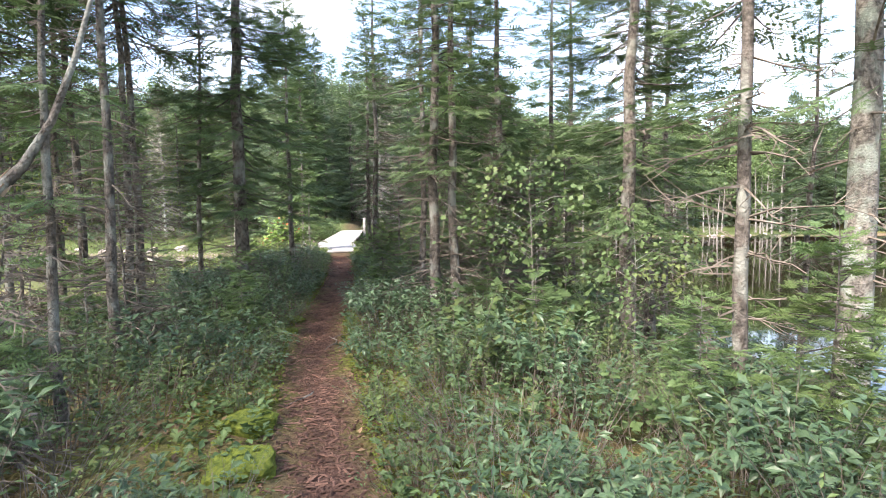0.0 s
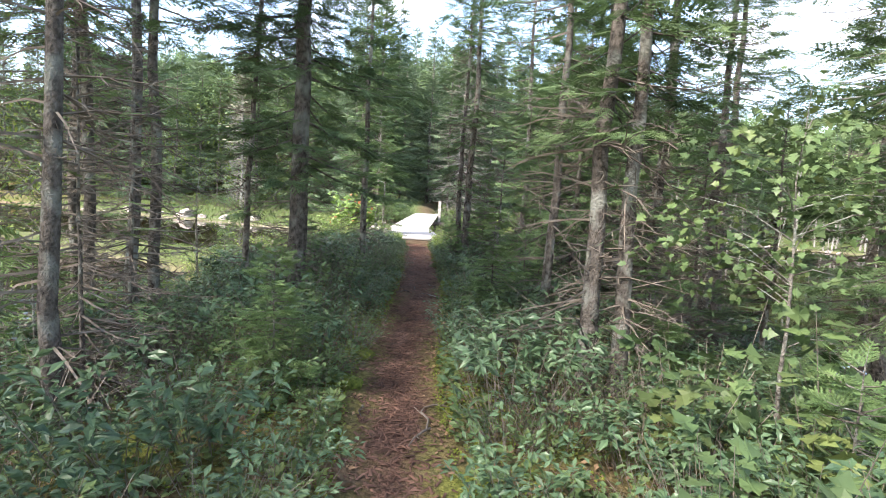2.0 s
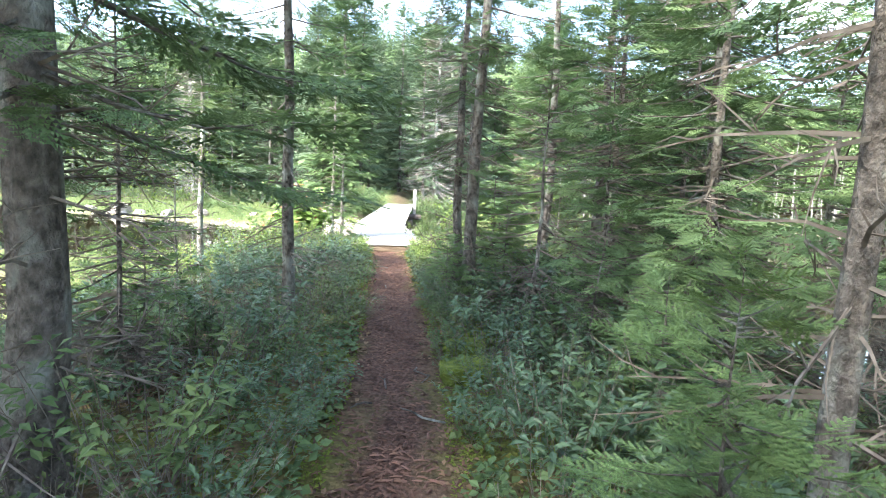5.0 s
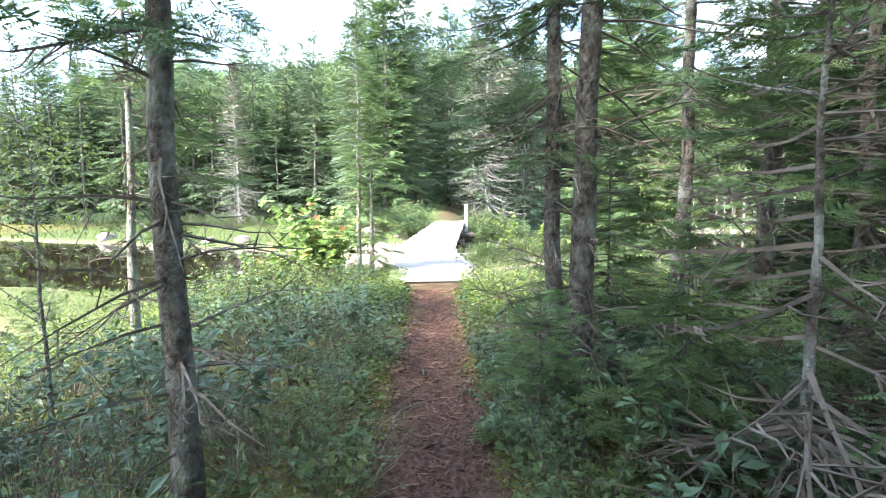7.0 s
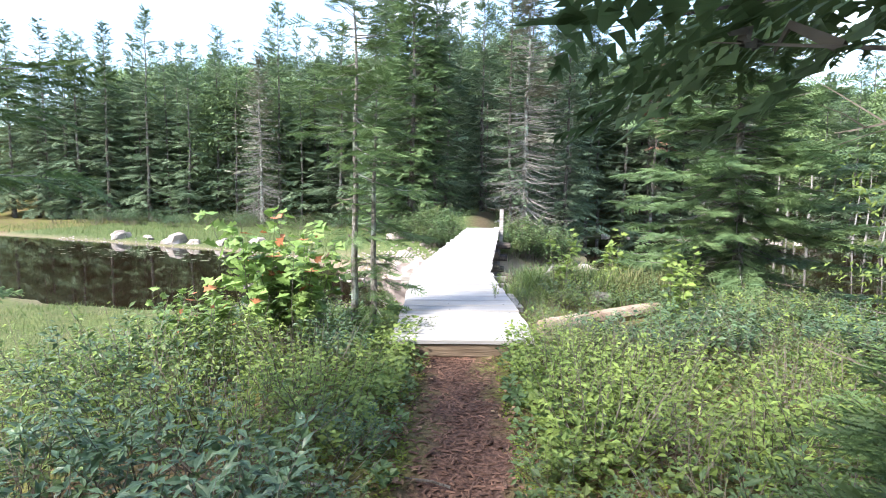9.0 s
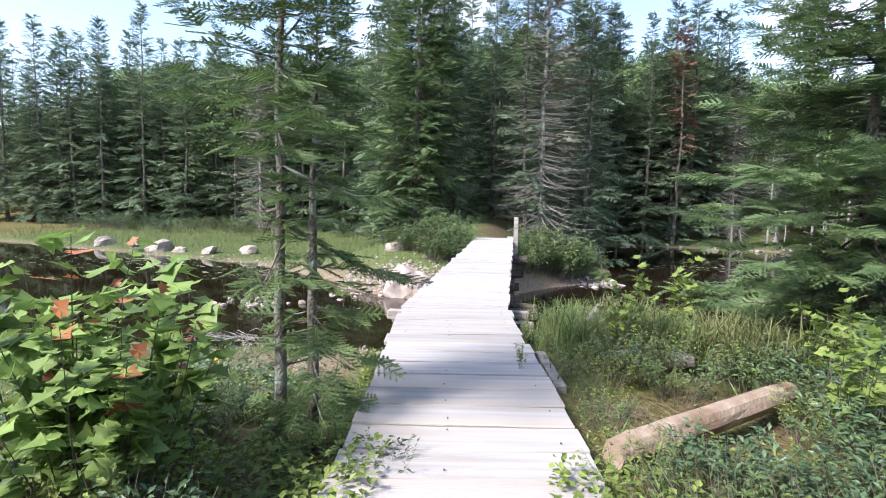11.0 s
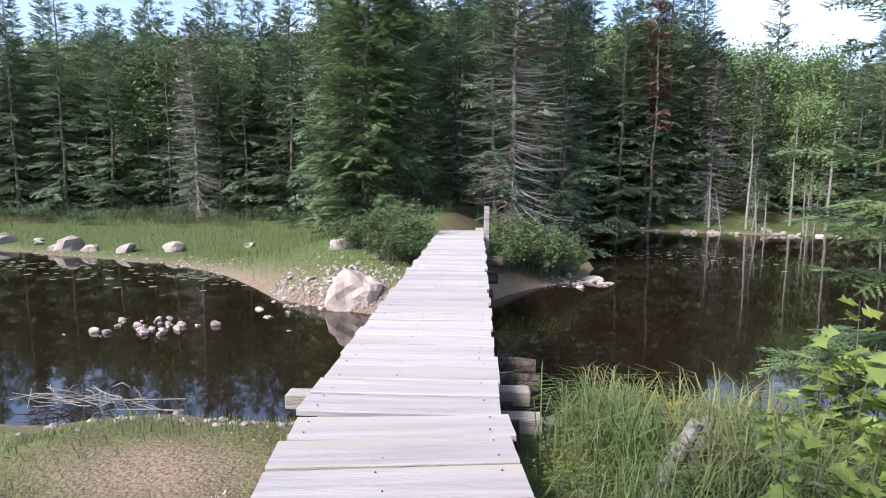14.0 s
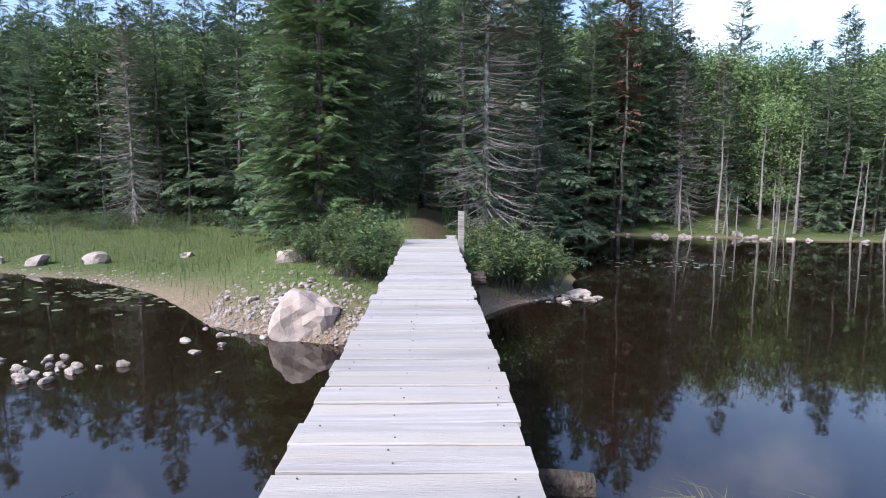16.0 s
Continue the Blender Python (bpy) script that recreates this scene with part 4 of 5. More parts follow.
for i in range(24):
    x = rt.uniform(7, 34)
    place(snag[i % 2], x, float(np.interp(x, FAR_X, FAR_Y)) + rt.uniform(0.3, 2.5), i, 0.4 + 0.5 * rt.random(), tilt=rt.normal(0, 0.08))
for i in range(44):
    side = -1 if i % 2 else 1
    place((far_spruce + far_leafy)[i % 7], (-61.5 if side < 0 else 61.5) + side * rt.uniform(0, 6), -12 + 2.7 * (i // 2) + rt.uniform(-1, 1), i, 0.7 + 0.3 * rt.random())
# Spruces added only to shade path and shrubs; their high crowns stay unseen.
for i, (x, y) in enumerate(((-7.2, 10.2), (-7.4, 5.4), (-7.7, 8.6), (-6.4, -0.4), (-7.9, 1.2), (-5.2, -2.4))):
    place(bare_tree[i % 2], x, y, i * 2.1, 1.0 + 0.25 * rt.random())
for i in range(14):
    place((tall + thin_tree)[i % 5], rt.uniform(-7, 7), rt.uniform(-12, -2.5), i, 0.9)

# ---- undergrowth ----
laurel = [tagged(shrub(0.55, 0.45, 26, 15, 0.085, M_LEAF_DK, 300 + i, tuft=True, name="laurel_shrub"), "low evergreen shrub with tufts of narrow leaves", "shrub") for i in range(3)]
berry = [tagged(shrub(0.55, 0.48, 26, 18, 0.06, M_LEAF, 310 + i, name="berry_shrub"), "small-leaved green blueberry-like shrub", "shrub") for i in range(3)]
viburnum = [tagged(shrub(0.62, 0.46, 22, 24, 0.066, M_LEAF_DK, 320 + i, name="broadleaf_shrub"), "shrub with broad blue-green leaves", "shrub") for i in range(2)]
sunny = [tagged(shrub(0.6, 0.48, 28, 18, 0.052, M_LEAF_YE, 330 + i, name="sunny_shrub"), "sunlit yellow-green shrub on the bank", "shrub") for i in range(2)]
twiggy = tagged(shrub(0.42, 0.55, 60, 5, 0.04, M_LEAF, 340, name="bare_shrub"), "tangle of bare reddish twigs with few leaves", "shrub")
maple_bush = tagged(shrub(1.45, 0.6, 22, 24, 0.15, M_MAPLE, 350, tpl=MAPLE, red=0.12, name="maple_bush"), "young red maple bush with orange tips", "maple bush")
green_maple = tagged(shrub(0.8, 0.4, 8, 16, 0.11, M_LEAF, 352, tpl=MAPLE, name="maple_shrub"), "leafy green young maple shrub", "maple shrub")
landing_bush = tagged(shrub(1.25, 0.95, 80, 28, 0.12, M_LEAF, 353, name="landing_bush"), "dense rounded green bush beside the landing", "bush")
maple_small = tagged(shrub(0.95, 0.3, 7, 22, 0.1, M_LEAF_YE, 351, tpl=MAPLE, red=0.04, name="maple_seedling"), "yellow-green maple seedling on the bank", "maple seedling")
ru = np.random.default_rng(21)
spots = []
n_try = 0
while len(spots) < 470 and n_try < 12000:
    n_try += 1
    y = ru.uniform(-0.6, 18.0)
    sd = ru.choice((-1, 1))
    dd = 0.44 + 3.9 * ru.random() ** 1.5
    x = path_x(y) + sd * dd
    if y > 15.5 and dd < 0.7:
        continue
    if any((x - a) ** 2 + (y - b) ** 2 < 0.09 for a, b, c in spots):
        continue
    spots.append((x, y, dd))
for i, (x, y, dd) in enumerate(spots):
    k = ru.random()
    # Past this line most bushes get the leaf colour with sunlight painted in.
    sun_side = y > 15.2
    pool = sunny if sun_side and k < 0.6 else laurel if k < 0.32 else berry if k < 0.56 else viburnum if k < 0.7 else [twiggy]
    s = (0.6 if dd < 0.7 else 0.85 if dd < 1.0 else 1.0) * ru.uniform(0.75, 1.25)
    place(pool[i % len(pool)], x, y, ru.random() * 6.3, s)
for i in range(95):
    x, y = ru.uniform(-9.5, -5.0), ru.uniform(6.5, 18.5)
    if gz(x, y) < WATER_Z + 0.15 or (-7.5 < x < -6 and y > 15.5):
        continue
    place((sunny + berry + sunny + [laurel[0], twiggy])[i % 9], x, y, i, ru.uniform(0.8, 1.4))
for i in range(45):
    x, y = ru.uniform(1.6, 5.5), ru.uniform(2.5, 17)
    place((berry + laurel + viburnum)[i % 8], x, y, i, ru.uniform(0.8, 1.4))
for x, y, s in ((-5.2, 17.5, 1.0), (-4.85, 17.35, 0.8), (-5.6, 16.9, 0.6)):
    place(maple_bush, x, y, x, s)
for x, y, s in ((-2.5, 20.85, 0.95), (-1.7, 22.3, 1.2), (-1.5, 22.6, 0.9), (-5.35, 21.67, 0.45), (-1.2, 19.4, 1.0), (-5.0, 20.6, 0.5), (-0.9, 20.6, 0.9)):
    place(maple_small, x, y, y, s)
for i in range(300):
    x = ru.uniform(-2.6, 1.5) if i % 3 else ru.uniform(-8.0, -5.2)
    y = ru.uniform(18.0, 23.0) if i % 3 else ru.uniform(17.5, 20.5)
    if abs(x - np.interp(y, (17.8, 22.3, 36), (-3.33, -4.41, -5.95))) < 0.85 or (abs(x + 2.2) < 0.6 and abs(y - 19.4) < 0.7):
        continue
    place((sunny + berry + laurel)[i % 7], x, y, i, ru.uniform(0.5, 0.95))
for i in range(26):
    f = i / 26
    y = 18.2 + 4.2 * f
    c = np.interp(y, (17.8, 22.3), (-3.33, -4.41))
    sd = -1 if i % 2 else 1
    place((berry + sunny)[i % 5], c + sd * (0.92 + 0.2 * ru.random()), y, i, ru.uniform(0.35, 0.6))
for x, y, s in ((-2.75, 7.6, 0.9), (0.3, 5.6, 1.2), (0.9, 5.2, 1.0), (1.3, 3.6, 0.7), (0.5, 3.3, 0.6), (-0.55, 9.0, 0.7), (-0.8, 9.3, 0.6), (0.1, 4.4, 0.9), (1.4, 6.3, 1.4)):
    place(green_maple, x, y, x * 3, s)
for x, y, s in ((-9.1, 34.8, 0.8), (-8.8, 35.4, 0.8), (-7.3, 34.3, 1.0), (-8.3, 34.4, 0.9), (-7.6, 33.4, 0.85), (-6.95, 33.3, 0.7), (-8.0, 35.6, 0.9), (-4.3, 35.9, 1.1), (-3.7, 36.2, 1.15), (-3.1, 36.9, 1.2), (-2.6, 37.5, 0.9), (-3.5, 37.6, 1.2), (-4.3, 37.2, 1.2), (-4.75, 35.0, 0.8), (-3.3, 36.4, 0.7)):
    place(landing_bush, x, y, x * 5, s, dz=-0.05)
for i in range(75):
    place((berry + laurel)[i % 6], ru.uniform(-45, -12), ru.uniform(50, 57), i, ru.uniform(1.2, 2.2))

sedge = [tagged(grass_tuft(0.75, 0.14, 170, 400 + i, M_GRASS, 0.005, "sedge_tuft", 0.75), "tall arching green sedge tuft on the bank", "sedge") for i in range(2)]
straw = tagged(grass_tuft(0.35, 0.12, 120, 420, M_STRAW, 0.004, "dry_grass_tuft", 1.1), "flattened dry straw-coloured grass", "grass")
for i in range(34):
    x, y = ru.uniform(-3.1, -0.6), ru.uniform(21.8, 24.4)
    place(sedge[i % 2], x, y, i, ru.uniform(0.6, 1.05))
for i in range(30):
    x, y = ru.uniform(-3.0, -0.8), ru.uniform(20.9, 22.4)
    place(sedge[i % 2], x, y, i * 1.7, ru.uniform(0.7, 1.1) * (0.75 if x < -2.6 else 1.0))
for x, y in ((-2.2, 23.0), (-1.9, 22.8)):
    place(straw, x, y, x, 1.2)
far_grass = Geo()
blade = (np.array([(0, -0.03, 0), (0, 0.03, 0), (0.1, 0, 1.0)]), np.array([(0, 1, 2)]))
gx_, gy_ = ru.uniform(-45, 0, 26000), ru.uniform(31.5, 58, 26000)
gh_ = np.array([gz(a, b) for a, b in zip(gx_, gy_)])
ok = (gh_ > WATER_Z + 0.1) & (np.abs(gx_ + 6.0 + 0.12 * (gy_ - 36)) > 0.5) & ~((np.abs(gx_ + 5.9) < 0.9) & (gy_ < 37))
k = int(ok.sum())
az_ = ru.random(k) * 6.28
far_grass.stamp(*blade, frames(np.stack([gx_[ok], gy_[ok], gh_[ok] - 0.02], 1), np.stack([np.cos(az_), np.sin(az_), ru.normal(0, 0.1, k)], 1), np.array([0, 0, 1.0]) + ru.normal(0, 0.15, (k, 3)), ru.uniform(0.15, 0.42, k)))
tagged(new("meadow_grass", far_grass.mesh("meadow_grass", M_GRASS)), "green meadow grass on the far bank", "grass", kind="stuff")

# ---- stones ----
MOSS_SPOTS = ((-1.55, 10.7, 0.9), (-1.58, 11.25, 0.8), (-1.42, 11.6, 0.7), (-1.12, 2.9, 0.7), (-1.3, 3.5, 0.7), (-0.28, 3.5, 0.5), (-1.85, 6.3, 0.5), (-1.95, 7.0, 0.5))
moss_mound = tagged(rock(0.24, 0.34, 0.16, 9.0, 0.5, 3, "moss_mound", M_MOSS), "rounded cushion of yellow-green moss beside the path", "moss", "moss cushions")
for x, y, k in MOSS_SPOTS:
    place(moss_mound, x, y, x * 4, k)
boulder = tagged(rock(0.72, 0.6, 0.72, 3.0, 0.3, 3, "boulder", M_BOULDER), "large angular pinkish-grey granite boulder at the waterline", "boulder")
boulder.matrix_basis = Matrix.LocRotScale((-8.1, 32.0, -1.25), Euler((0.1, 0.35, 0.2)), (1, 1, 1))
stones = [tagged(rock(0.5, 0.42, 0.3, 5.0 + i, 0.7, 2, "stone"), "rounded pale granite stone", "stone", "stones of the bank") for i in range(5)]


def put_stone(i, x, y, s, sink=0.1, floor_z=None):
    z = max(gz(x, y), WATER_Z - 0.05) if floor_z is None else floor_z
    m = Matrix.LocRotScale((x, y, z + 0.3 * s * (0.55 - sink)), Euler((0.2 * math.sin(i), 0.2 * math.cos(i * 2), i * 1.9)), (s, s * (0.8 + 0.3 * math.sin(i * 3.3)), s))
    tpl = stones[i % 5]
    if tpl.name not in placed:
        placed.add(tpl.name)
        tpl.matrix_basis = m
    else:
        keep = tpl.scale.copy()
        tpl.scale = (1, 1, 1)
        copy_thing(tpl, m)
        tpl.scale = keep


n_s = 0
for i in range(46):
    put_stone(n_s, -9.1 + ru.normal(0, 0.75), 32.7 + ru.normal(0, 0.6), ru.uniform(0.08, 0.32))
    n_s += 1
for i in range(34):
    put_stone(n_s, -12.1 + ru.normal(0, 0.75), 29.2 + ru.normal(0, 0.45), ru.uniform(0.08, 0.3), 0.0, WATER_Z - 0.02)
    n_s += 1
for x, y, s in ((-24.5, 40.1, 1.5), (-23.0, 39.7, 1.7), (-21.2, 39.7, 1.2), (-19.3, 40.3, 1.2), (-27.0, 41.0, 1.2), (-29.5, 41.4, 1.4), (-16.4, 41.6, 0.8), (-25.6, 41.2, 0.9), (-20.2, 41.6, 0.6), (-31, 42.4, 1.1), (-28.2, 42.2, 0.8), (-9.6, 35.0, 0.9), (-7.5, 27.6, 0.2), (-8.8, 29.6, 0.22), (-9.8, 30.6, 0.3), (-2.2, 36.6, 0.8), (-1.7, 37.0, 0.7)):
    put_stone(n_s, x, y, s * (0.8 + 0.35 * math.sin(n_s * 2.3)), 0.35)
    n_s += 1
for i in range(24):
    put_stone(n_s, -1.9 + ru.normal(0, 0.45), 36.6 + ru.normal(0, 0.4), ru.uniform(0.15, 0.4))
    n_s += 1
for i in range(44):
    x = ru.uniform(-0.5, 32)
    put_stone(n_s, x, float(np.interp(x, FAR_X, FAR_Y)) + ru.normal(0.3, 0.5), ru.uniform(0.25, 0.75), 0.3)
    n_s += 1
for x, y, s in ((-3.25, 24.1, 0.5), (-3.05, 24.6, 0.42), (-3.0, 23.6, 0.35), (-2.8, 24.2, 0.5), (-3.3, 24.9, 0.35), (-6.0, 21.1, 0.4), (-6.9, 20.6, 0.35), (-7.6, 22.3, 0.25), (-8.3, 21.6, 0.4)):
    put_stone(n_s, x, y, s)
    n_s += 1

# ---- logs and sticks ----
fallen = tagged(new("fallen_log", log_mesh("fallen_log", 2.05, 0.09, M_LOGTAN, 500, 12)), "peeled tan log lying in the grass", "log")
fallen.matrix_basis = Matrix.Translation((-1.96, 19.34, 0.04)) @ Matrix.Rotation(math.atan2(-1.44, 1.54), 4, "Z")
grey_log = tagged(new("grey_log", log_mesh("grey_log", 0.75, 0.085, M_DEADWOOD, 501, 10)), "grey weathered log half hidden by grass", "log")
grey_log.matrix_basis = Matrix.Translation((-2.2, 20.75, 0.03)) @ Matrix.Rotation(radians(-80), 4, "Z")
for i, (x, y, a, t) in enumerate(((-2.6, 22.0, 0.5, 0.55), (-2.85, 21.7, 0.9, 0.8))):
    fp = tagged(new("leaning_post", log_mesh("leaning_post", 0.85, 0.05, M_DEADWOOD, 510 + i, 8)), "split grey post leaning in the grass", "post")
    fp.matrix_basis = Matrix.Translation((x, y, gz(x, y) + 0.2)) @ Matrix.Rotation(-a, 4, "Z") @ Matrix.Rotation(t, 4, "X")
broken = tagged(new("broken_tree"), "broken leaning dead tree trunk with splintered bark", "dead tree")
broken.matrix_basis = Matrix.Translation((-3.72, 3.05, 0.5))
bl = Geo()
bl.tube([(-0.9, -0.3, -1.6), (-0.4, -0.12, -0.7), (0, 0, 0), (0.4, 0.13, 0.4), (0.7, 0.25, 0.75), (0.98, 0.33, 1.08)], [0.075, 0.068, 0.06, 0.058, 0.055, 0.05], 10)
part("trunk", bl.mesh("trunk", M_BARK_GREY, True), broken)
bl = Geo()
bl.tube([(0.95, 0.32, 1.04), (1.12, 0.37, 1.22), (1.28, 0.42, 1.5), (1.42, 0.47, 1.9), (1.6, 0.55, 2.6)], [0.045, 0.033, 0.024, 0.019, 0.01], 8)
part("upper_limb", bl.mesh("upper_limb", M_BARK, True), broken, "thinner dark limb above the break")
for i in range(6):
    bl = Geo()
    a_ = i * 1.05
    o = np.array([0.97 + 0.03 * math.cos(a_), 0.33 + 0.035 * math.sin(a_), 1.06 - 0.02 * math.cos(a_)])
    bl.tube([o, o + (0.05, 0.015, 0.06), o + (0.09 + 0.03 * math.sin(i * 2), 0.03, 0.1 + 0.05 * math.cos(i * 3))], [0.017, 0.011, 0.001], 4)
    part("splinter", bl.mesh("splinter", M_LOGTAN), broken)

rs = np.random.default_rng(91)
for i in range(26):
    if i < 14:
        x, y = path_x(0) , 0.0
        y = rs.uniform(1.5, 17)
        x = path_x(y) + rs.normal(0, 0.28)
        ln, rad = rs.uniform(0.12, 0.4), 0.007
    else:
        y = rs.uniform(1.5, 16)
        x = path_x(y) + rs.choice((-1, 1)) * rs.uniform(0.6, 2.5)
        ln, rad = rs.uniform(0.4, 1.1), 0.011
    g = Geo()
    bend = rs.normal(0, 0.1, 3)
    g.tube([(-ln / 2, 0, 0), (-ln * 0.15, bend[0] * ln, 0.02), (ln * 0.2, bend[1] * ln, 0.012), (ln / 2, bend[2] * ln, 0.0)], [rad, rad, rad * 0.8, rad * 0.4], 5)
    g.tube([(ln * 0.1, bend[1] * ln * 0.8, 0.012), (ln * 0.3, 0.18 * ln, 0.03)], [rad * 0.6, rad * 0.3], 4)
    st = tagged(new("stick", g.mesh("stick", M_BARK if i % 3 else M_TWIG)), "broken dry stick lying on the forest floor", "stick")
    st.matrix_basis = Matrix.Translation((x, y, gz(x, y) + 0.012)) @ Matrix.Rotation(rs.random() * 6.28, 4, "Z")


def flower_stem(name, mat, h, blooms, label, category, seed):
    """An upright leafy stem with a plume of small blossoms."""
    r = np.random.default_rng(seed)
    root = tagged(new(name), label, category)
    s, f, l = Geo(), Geo(), Geo()
    s.tube([(0, 0, -0.05), (0.02, 0, h * 0.5), (0.03, 0.02, h)], [0.004, 0.003, 0.002], 4)
    p = np.stack([r.normal(0.03, 0.035, blooms), r.normal(0.02, 0.035, blooms), h - np.abs(r.normal(0, 0.07, blooms))], 1)
    f.stamp(*TINY, frames(p, r.normal(0, 1, (blooms, 3)), r.normal(0, 1, (blooms, 3)) + (0, 0, 0.5), r.uniform(0.012, 0.026, blooms)))
    q = r.uniform(0.1, 0.85, 16) * h
    az_ = r.random(16) * 6.283
    l.stamp(*LEAF, frames(np.stack([0.03 * q / h, 0 * q, q], 1), np.stack([np.cos(az_), np.sin(az_), 0.3 + 0 * q], 1), np.tile([0, 0, 1.0], (16, 1)), r.uniform(0.05, 0.08, 16)))
    part("stem", s.mesh("stem", M_GRASS), root)
    part("foliage", l.mesh("foliage", M_LEAF), root)
    part("blossom", f.mesh("blossom", mat), root)
    return root


gold = flower_stem("goldenrod", M_YELLOW, 0.55, 70, "goldenrod with a bright yellow plume", "wildflower", 1)
pale = flower_stem("meadowsweet", M_PINK, 0.6, 80, "meadowsweet with a pale pinkish plume", "wildflower", 2)
for i, (x, y) in enumerate(((-2.42, 23.2), (-2.3, 23.35), (-2.5, 23.4), (-2.2, 23.15), (-2.35, 23.5), (-6.2, 19.9))):
    place(gold, x, y, i, 0.8 + 0.1 * (i % 3))
for i, (x, y) in enumerate(((-6.1, 21.4), (-5.5, 21.8), (-6.6, 21.0), (-0.9, 22.6), (-6.4, 19.4))):
    place(pale, x, y, i, 0.8 + 0.1 * (i % 3))
for i, (f_, e) in enumerate(((2.15, 0.5), (3.1, 0.66), (0.45, -0.6), (0.6, -0.45))):
    q = FRONT + d1 * f_ + Vector((d1.y, -d1.x, 0)) * e
    place(maple_small if i < 2 else berry[0], q.x, q.y, i, 0.22 if i < 2 else 0.5, dz=DECK_Z - gz(q.x, q.y) - (0.02 if i < 2 else 0.2))
pads = Geo()
disc = (np.array([(0, 0, 0)] + [(math.cos(t_), math.sin(t_), 0) for t_ in np.linspace(0.3, 6.0, 9)]), np.array([(0, m + 1, m + 2) for m in range(8)]))
px_ = np.concatenate([rs.normal(1.5, 1.3, 40), rs.normal(4.5, 1.5, 30), rs.normal(-14.5, 1.2, 110), rs.normal(-24, 3, 90), rs.normal(-19, 5, 60)])
py_ = np.concatenate([rs.normal(44.5, 1.0, 40), rs.normal(43, 1.4, 30), rs.normal(35.6, 0.5, 110), rs.normal(36.5, 0.7, 90), rs.normal(34.5, 0.8, 60)])
n_p = len(px_)
az = rs.random(n_p) * 6.283
pads.stamp(*disc, frames(np.stack([px_, py_, np.full(n_p, WATER_Z + 0.006)], 1), np.stack([np.cos(az), np.sin(az), 0 * az], 1), np.tile([0, 0, 1.0], (n_p, 1)), rs.uniform(0.04, 0.13, n_p)))
tagged(new("lily_pads", pads.mesh("lily_pads", M_LILY)), "pale floating lily pads on the pond", "lily pads", kind="stuff")
drift = Geo()
for i in range(60):
    c = np.array([-9.6 + rs.normal(0, 0.45), 25.25 + rs.normal(0, 0.15), WATER_Z + 0.1 + abs(rs.normal(0, 0.08))])
    dv = np.array([rs.normal(0, 1), rs.normal(0, 0.5), rs.normal(0, 0.25)]) * 0.28
    drift.tube([c - dv, c + rs.normal(0, 0.03, 3), c + dv], [0.007, 0.008, 0.003], 4)
tagged(new("driftwood_pile", drift.mesh("driftwood_pile", M_DEADWOOD)), "heap of grey driftwood twigs at the water's edge", "driftwood", kind="stuff")
peb = Geo()
bmp = bmesh.new()
bmesh.ops.create_icosphere(bmp, subdivisions=1, radius=1)
pv = np.array([v.co[:] for v in bmp.verts]) * (1, 0.8, 0.6)
pf = np.array([[v.index for v in f_.verts] for f_ in bmp.faces])
bmp.free()
qx = np.concatenate([rs.uniform(-11, -6.8, 900), rs.normal(-2.2, 0.7, 260), rs.uniform(-34, -14, 500), rs.uniform(-10, -5.5, 90)])
qy = np.concatenate([np.interp(qx[:900], FAR_X, FAR_Y) + rs.normal(0.5, 0.55, 900), rs.normal(36.2, 0.6, 260), np.interp(qx[1160:1660], FAR_X, FAR_Y) + rs.normal(0.4, 0.5, 500), rs.normal(24.9, 0.4, 90)])
qz = np.array([gz(p, q) for p, q in zip(qx, qy)])
okp = qz > WATER_Z - 0.04
k = int(okp.sum())
az = rs.random(k) * 6.283
peb.stamp(pv, pf, frames(np.stack([qx[okp], qy[okp], qz[okp]], 1), np.stack([np.cos(az), np.sin(az), rs.normal(0, 0.2, k)], 1), np.array([0, 0, 1.0]) + rs.normal(0, 0.2, (k, 3)), rs.uniform(0.02, 0.085, k)))
tagged(new("gravel", peb.mesh("gravel", M_ROCK)), "loose pale gravel along the waterline", "gravel", kind="stuff")

# ---- ground cover ----
rc = np.random.default_rng(77)


def cover_patch(name, mat, n, ys, dist, leaves, size, height, label, category):
    """Low plants strewn along both sides of the path as one sheet of small leaves."""
    g = Geo()
    y = rc.uniform(ys[0], ys[1], n)
    d = dist[0] + (dist[1] - dist[0]) * rc.random(n) ** 1.4
    x = np.interp(y, PATH_Y, PATH_X) + d * rc.choice((-1, 1), n)
    z = np.array([gz(p, q) for p, q in zip(x, y)])
    base = np.repeat(np.stack([x, y, z], 1), leaves, 0)
    k = len(base)
    az = rc.random(k) * 6.283
    ax = np.stack([np.cos(az), np.sin(az), rc.normal(0.25, 0.3, k)], 1)
    base = base + ax * 0.3 * size + np.stack([np.zeros(k), np.zeros(k), rc.uniform(0.0, height, k)], 1)
    g.stamp(*TINY, frames(base, ax, np.array([0, 0, 1.0]) + rc.normal(0, 0.4, (k, 3)), size * rc.uniform(0.5, 1.25, k)))
    return tagged(new(name, g.mesh(name, mat)), label, category, kind="stuff")


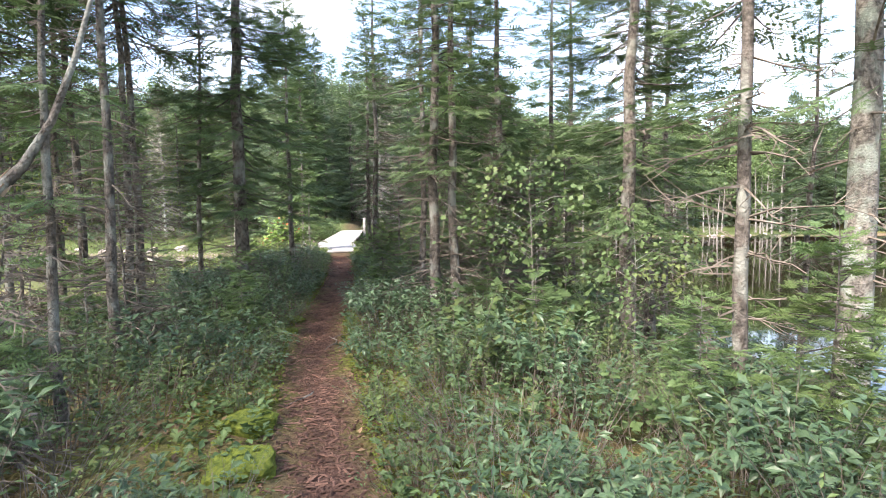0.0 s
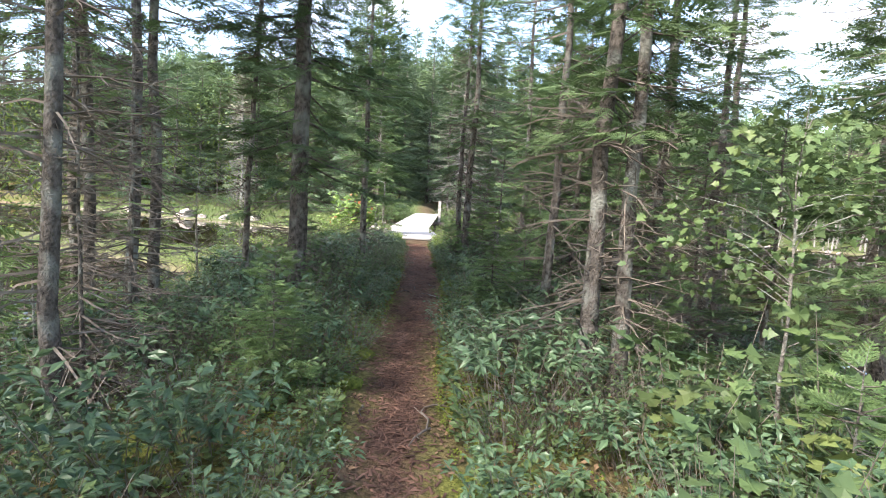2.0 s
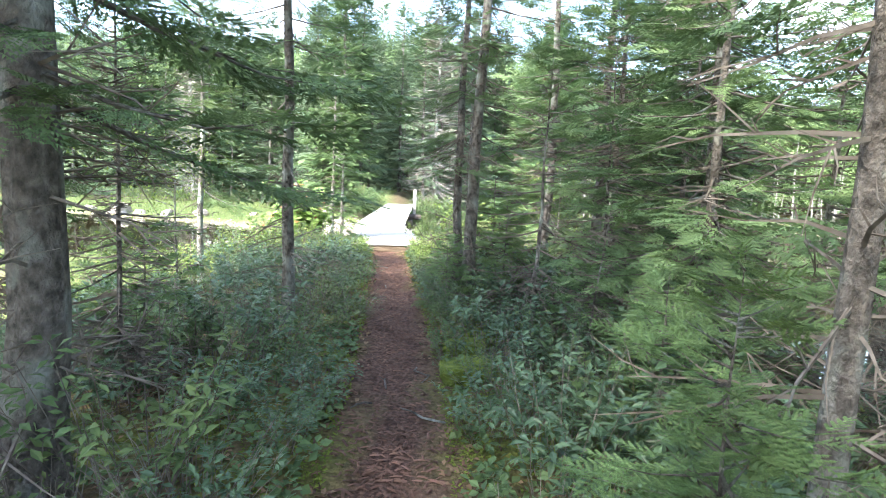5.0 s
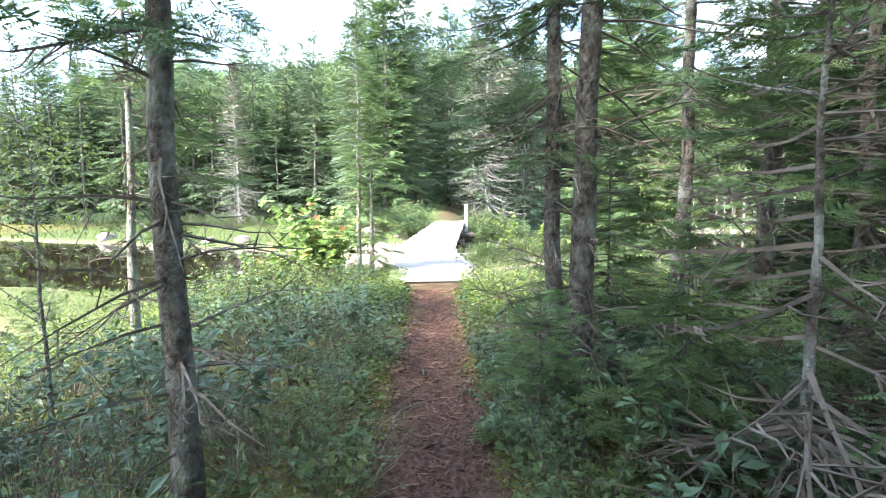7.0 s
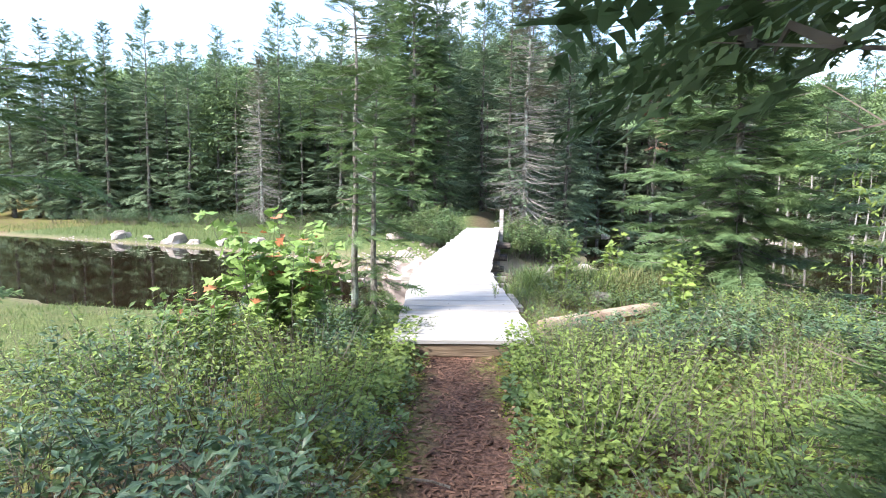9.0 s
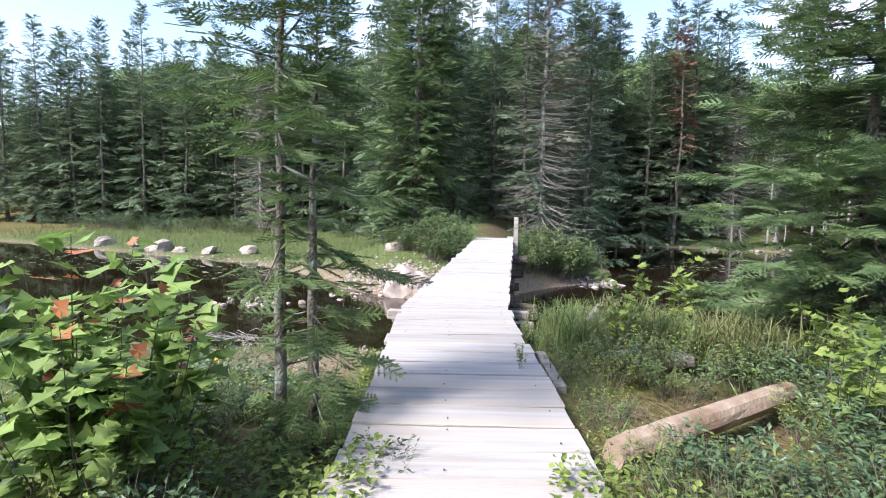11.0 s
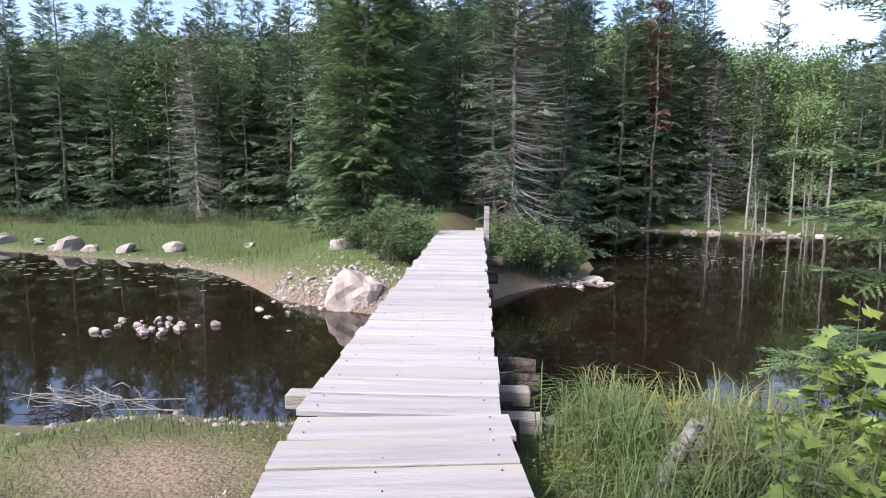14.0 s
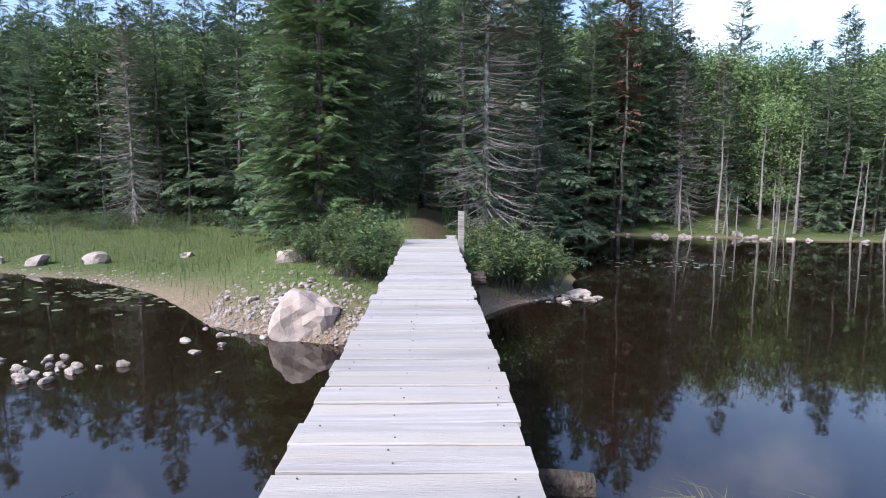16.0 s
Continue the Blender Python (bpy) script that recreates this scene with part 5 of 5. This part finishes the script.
cover_patch("low_plants", M_LEAF, 7500, (-1, 18), (0.36, 4.5), 7, 0.06, 0.13, "carpet of low green plants beside the path", "undergrowth")
cover_patch("moss_carpet", M_MOSS, 9000, (-1, 17.5), (0.3, 1.1), 5, 0.022, 0.04, "yellow-green moss along the path's edge", "moss")
# Low plants whose brighter leaf colour stands in for sunlight.
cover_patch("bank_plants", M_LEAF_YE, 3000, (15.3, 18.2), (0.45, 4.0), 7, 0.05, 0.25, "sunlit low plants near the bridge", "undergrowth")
cover_patch("leaf_litter", M_LITTER, 6000, (-1, 18), (0.25, 3.5), 2, 0.045, 0.015, "brown fallen leaves and needles", "leaf litter")
chip = (np.array([(0, -0.5, 0), (0, 0.5, 0), (1, 0.35, 0), (1, -0.4, 0), (0.5, 0, 0.3)]), np.array([(0, 4, 1), (1, 4, 2), (2, 4, 3), (3, 4, 0)]))
n_c = 9000
cy = -1 + 18.8 * rc.random(n_c) ** 1.0
cx = np.interp(cy, PATH_Y, PATH_X) + rc.normal(0, 1, n_c) * np.interp(cy, [0, 3, 8, 11, 14, 16], [0.2, 0.16, 0.16, 0.26, 0.25, 0.2])
cz = np.array([gz(p, q) for p, q in zip(cx, cy)]) + 0.004
az = rc.random(n_c) * 6.283
cm = frames(np.stack([cx, cy, cz], 1), np.stack([np.cos(az), np.sin(az), rc.normal(0.05, 0.12, n_c)], 1), np.array([0, 0, 1.0]) + rc.normal(0, 0.15, (n_c, 3)), rc.uniform(0.02, 0.07, n_c))
cm[:, :, 1] *= 0.28
cm[:, :, 2] *= 0.4
chips = Geo()
chips.stamp(*chip, cm)
tagged(new("bark_chips", chips.mesh("bark_chips", M_CHIP)), "reddish bark chips strewn on the path", "bark chips", kind="stuff")
bank = Geo()
n_b = 44000
bx, by = np.concatenate([rc.uniform(-16, -5.2, n_b // 2), rc.uniform(-3.6, 3, n_b // 2)]), rc.uniform(17.5, 25.2, n_b)
bzz = np.array([gz(p, q) for p, q in zip(bx, by)])
bare = np.exp(-(((bx + 7.1) / 1.3) ** 2 + ((by - 23.2) / 0.7) ** 2)) > rc.random(n_b) * 0.8
side_timber = tagged(new("side_timber", box_mesh("side_timber", 0.1, 1.0, 0.1, M_DEADWOOD, 0.01)), "grey squared timber lying along the deck's edge", "timber")
along(side_timber, Vector((-3.1, 20.3, 0)), d1, -0.04)
deck_x = np.interp(by, (17.8, 22.3, 36.1), (-3.33, -4.41, -5.95))
okb = (bzz > WATER_Z + 0.08) & ~bare & (np.abs(bx - deck_x) > 0.72) & ((bx < -4) | (rc.random(n_b) < 0.15)) & ((bx + 2.1) ** 2 + (by - 19.7) ** 2 > 1.6 * rc.random(n_b))
k = int(okb.sum())
az = rc.random(k) * 6.283
blade2 = (np.array([(0, -0.035, 0), (0, 0.035, 0), (0.12, 0.03, 0.6), (0.12, -0.03, 0.6), (0.35, 0, 1.0)]), np.array([(0, 1, 2), (0, 2, 3), (3, 2, 4)]))
bank.stamp(*blade2, frames(np.stack([bx[okb], by[okb], bzz[okb] - 0.01], 1), np.stack([np.cos(az), np.sin(az), rc.normal(0, 0.2, k)], 1), np.array([0, 0, 1.0]) + rc.normal(0, 0.3, (k, 3)), np.where(bx[okb] < -4, 0.75, 1.3) * rc.uniform(0.05, 0.2, k)))
tagged(new("bank_grass", bank.mesh("bank_grass", M_GRASS)), "short grass on the near banks", "grass", kind="stuff")
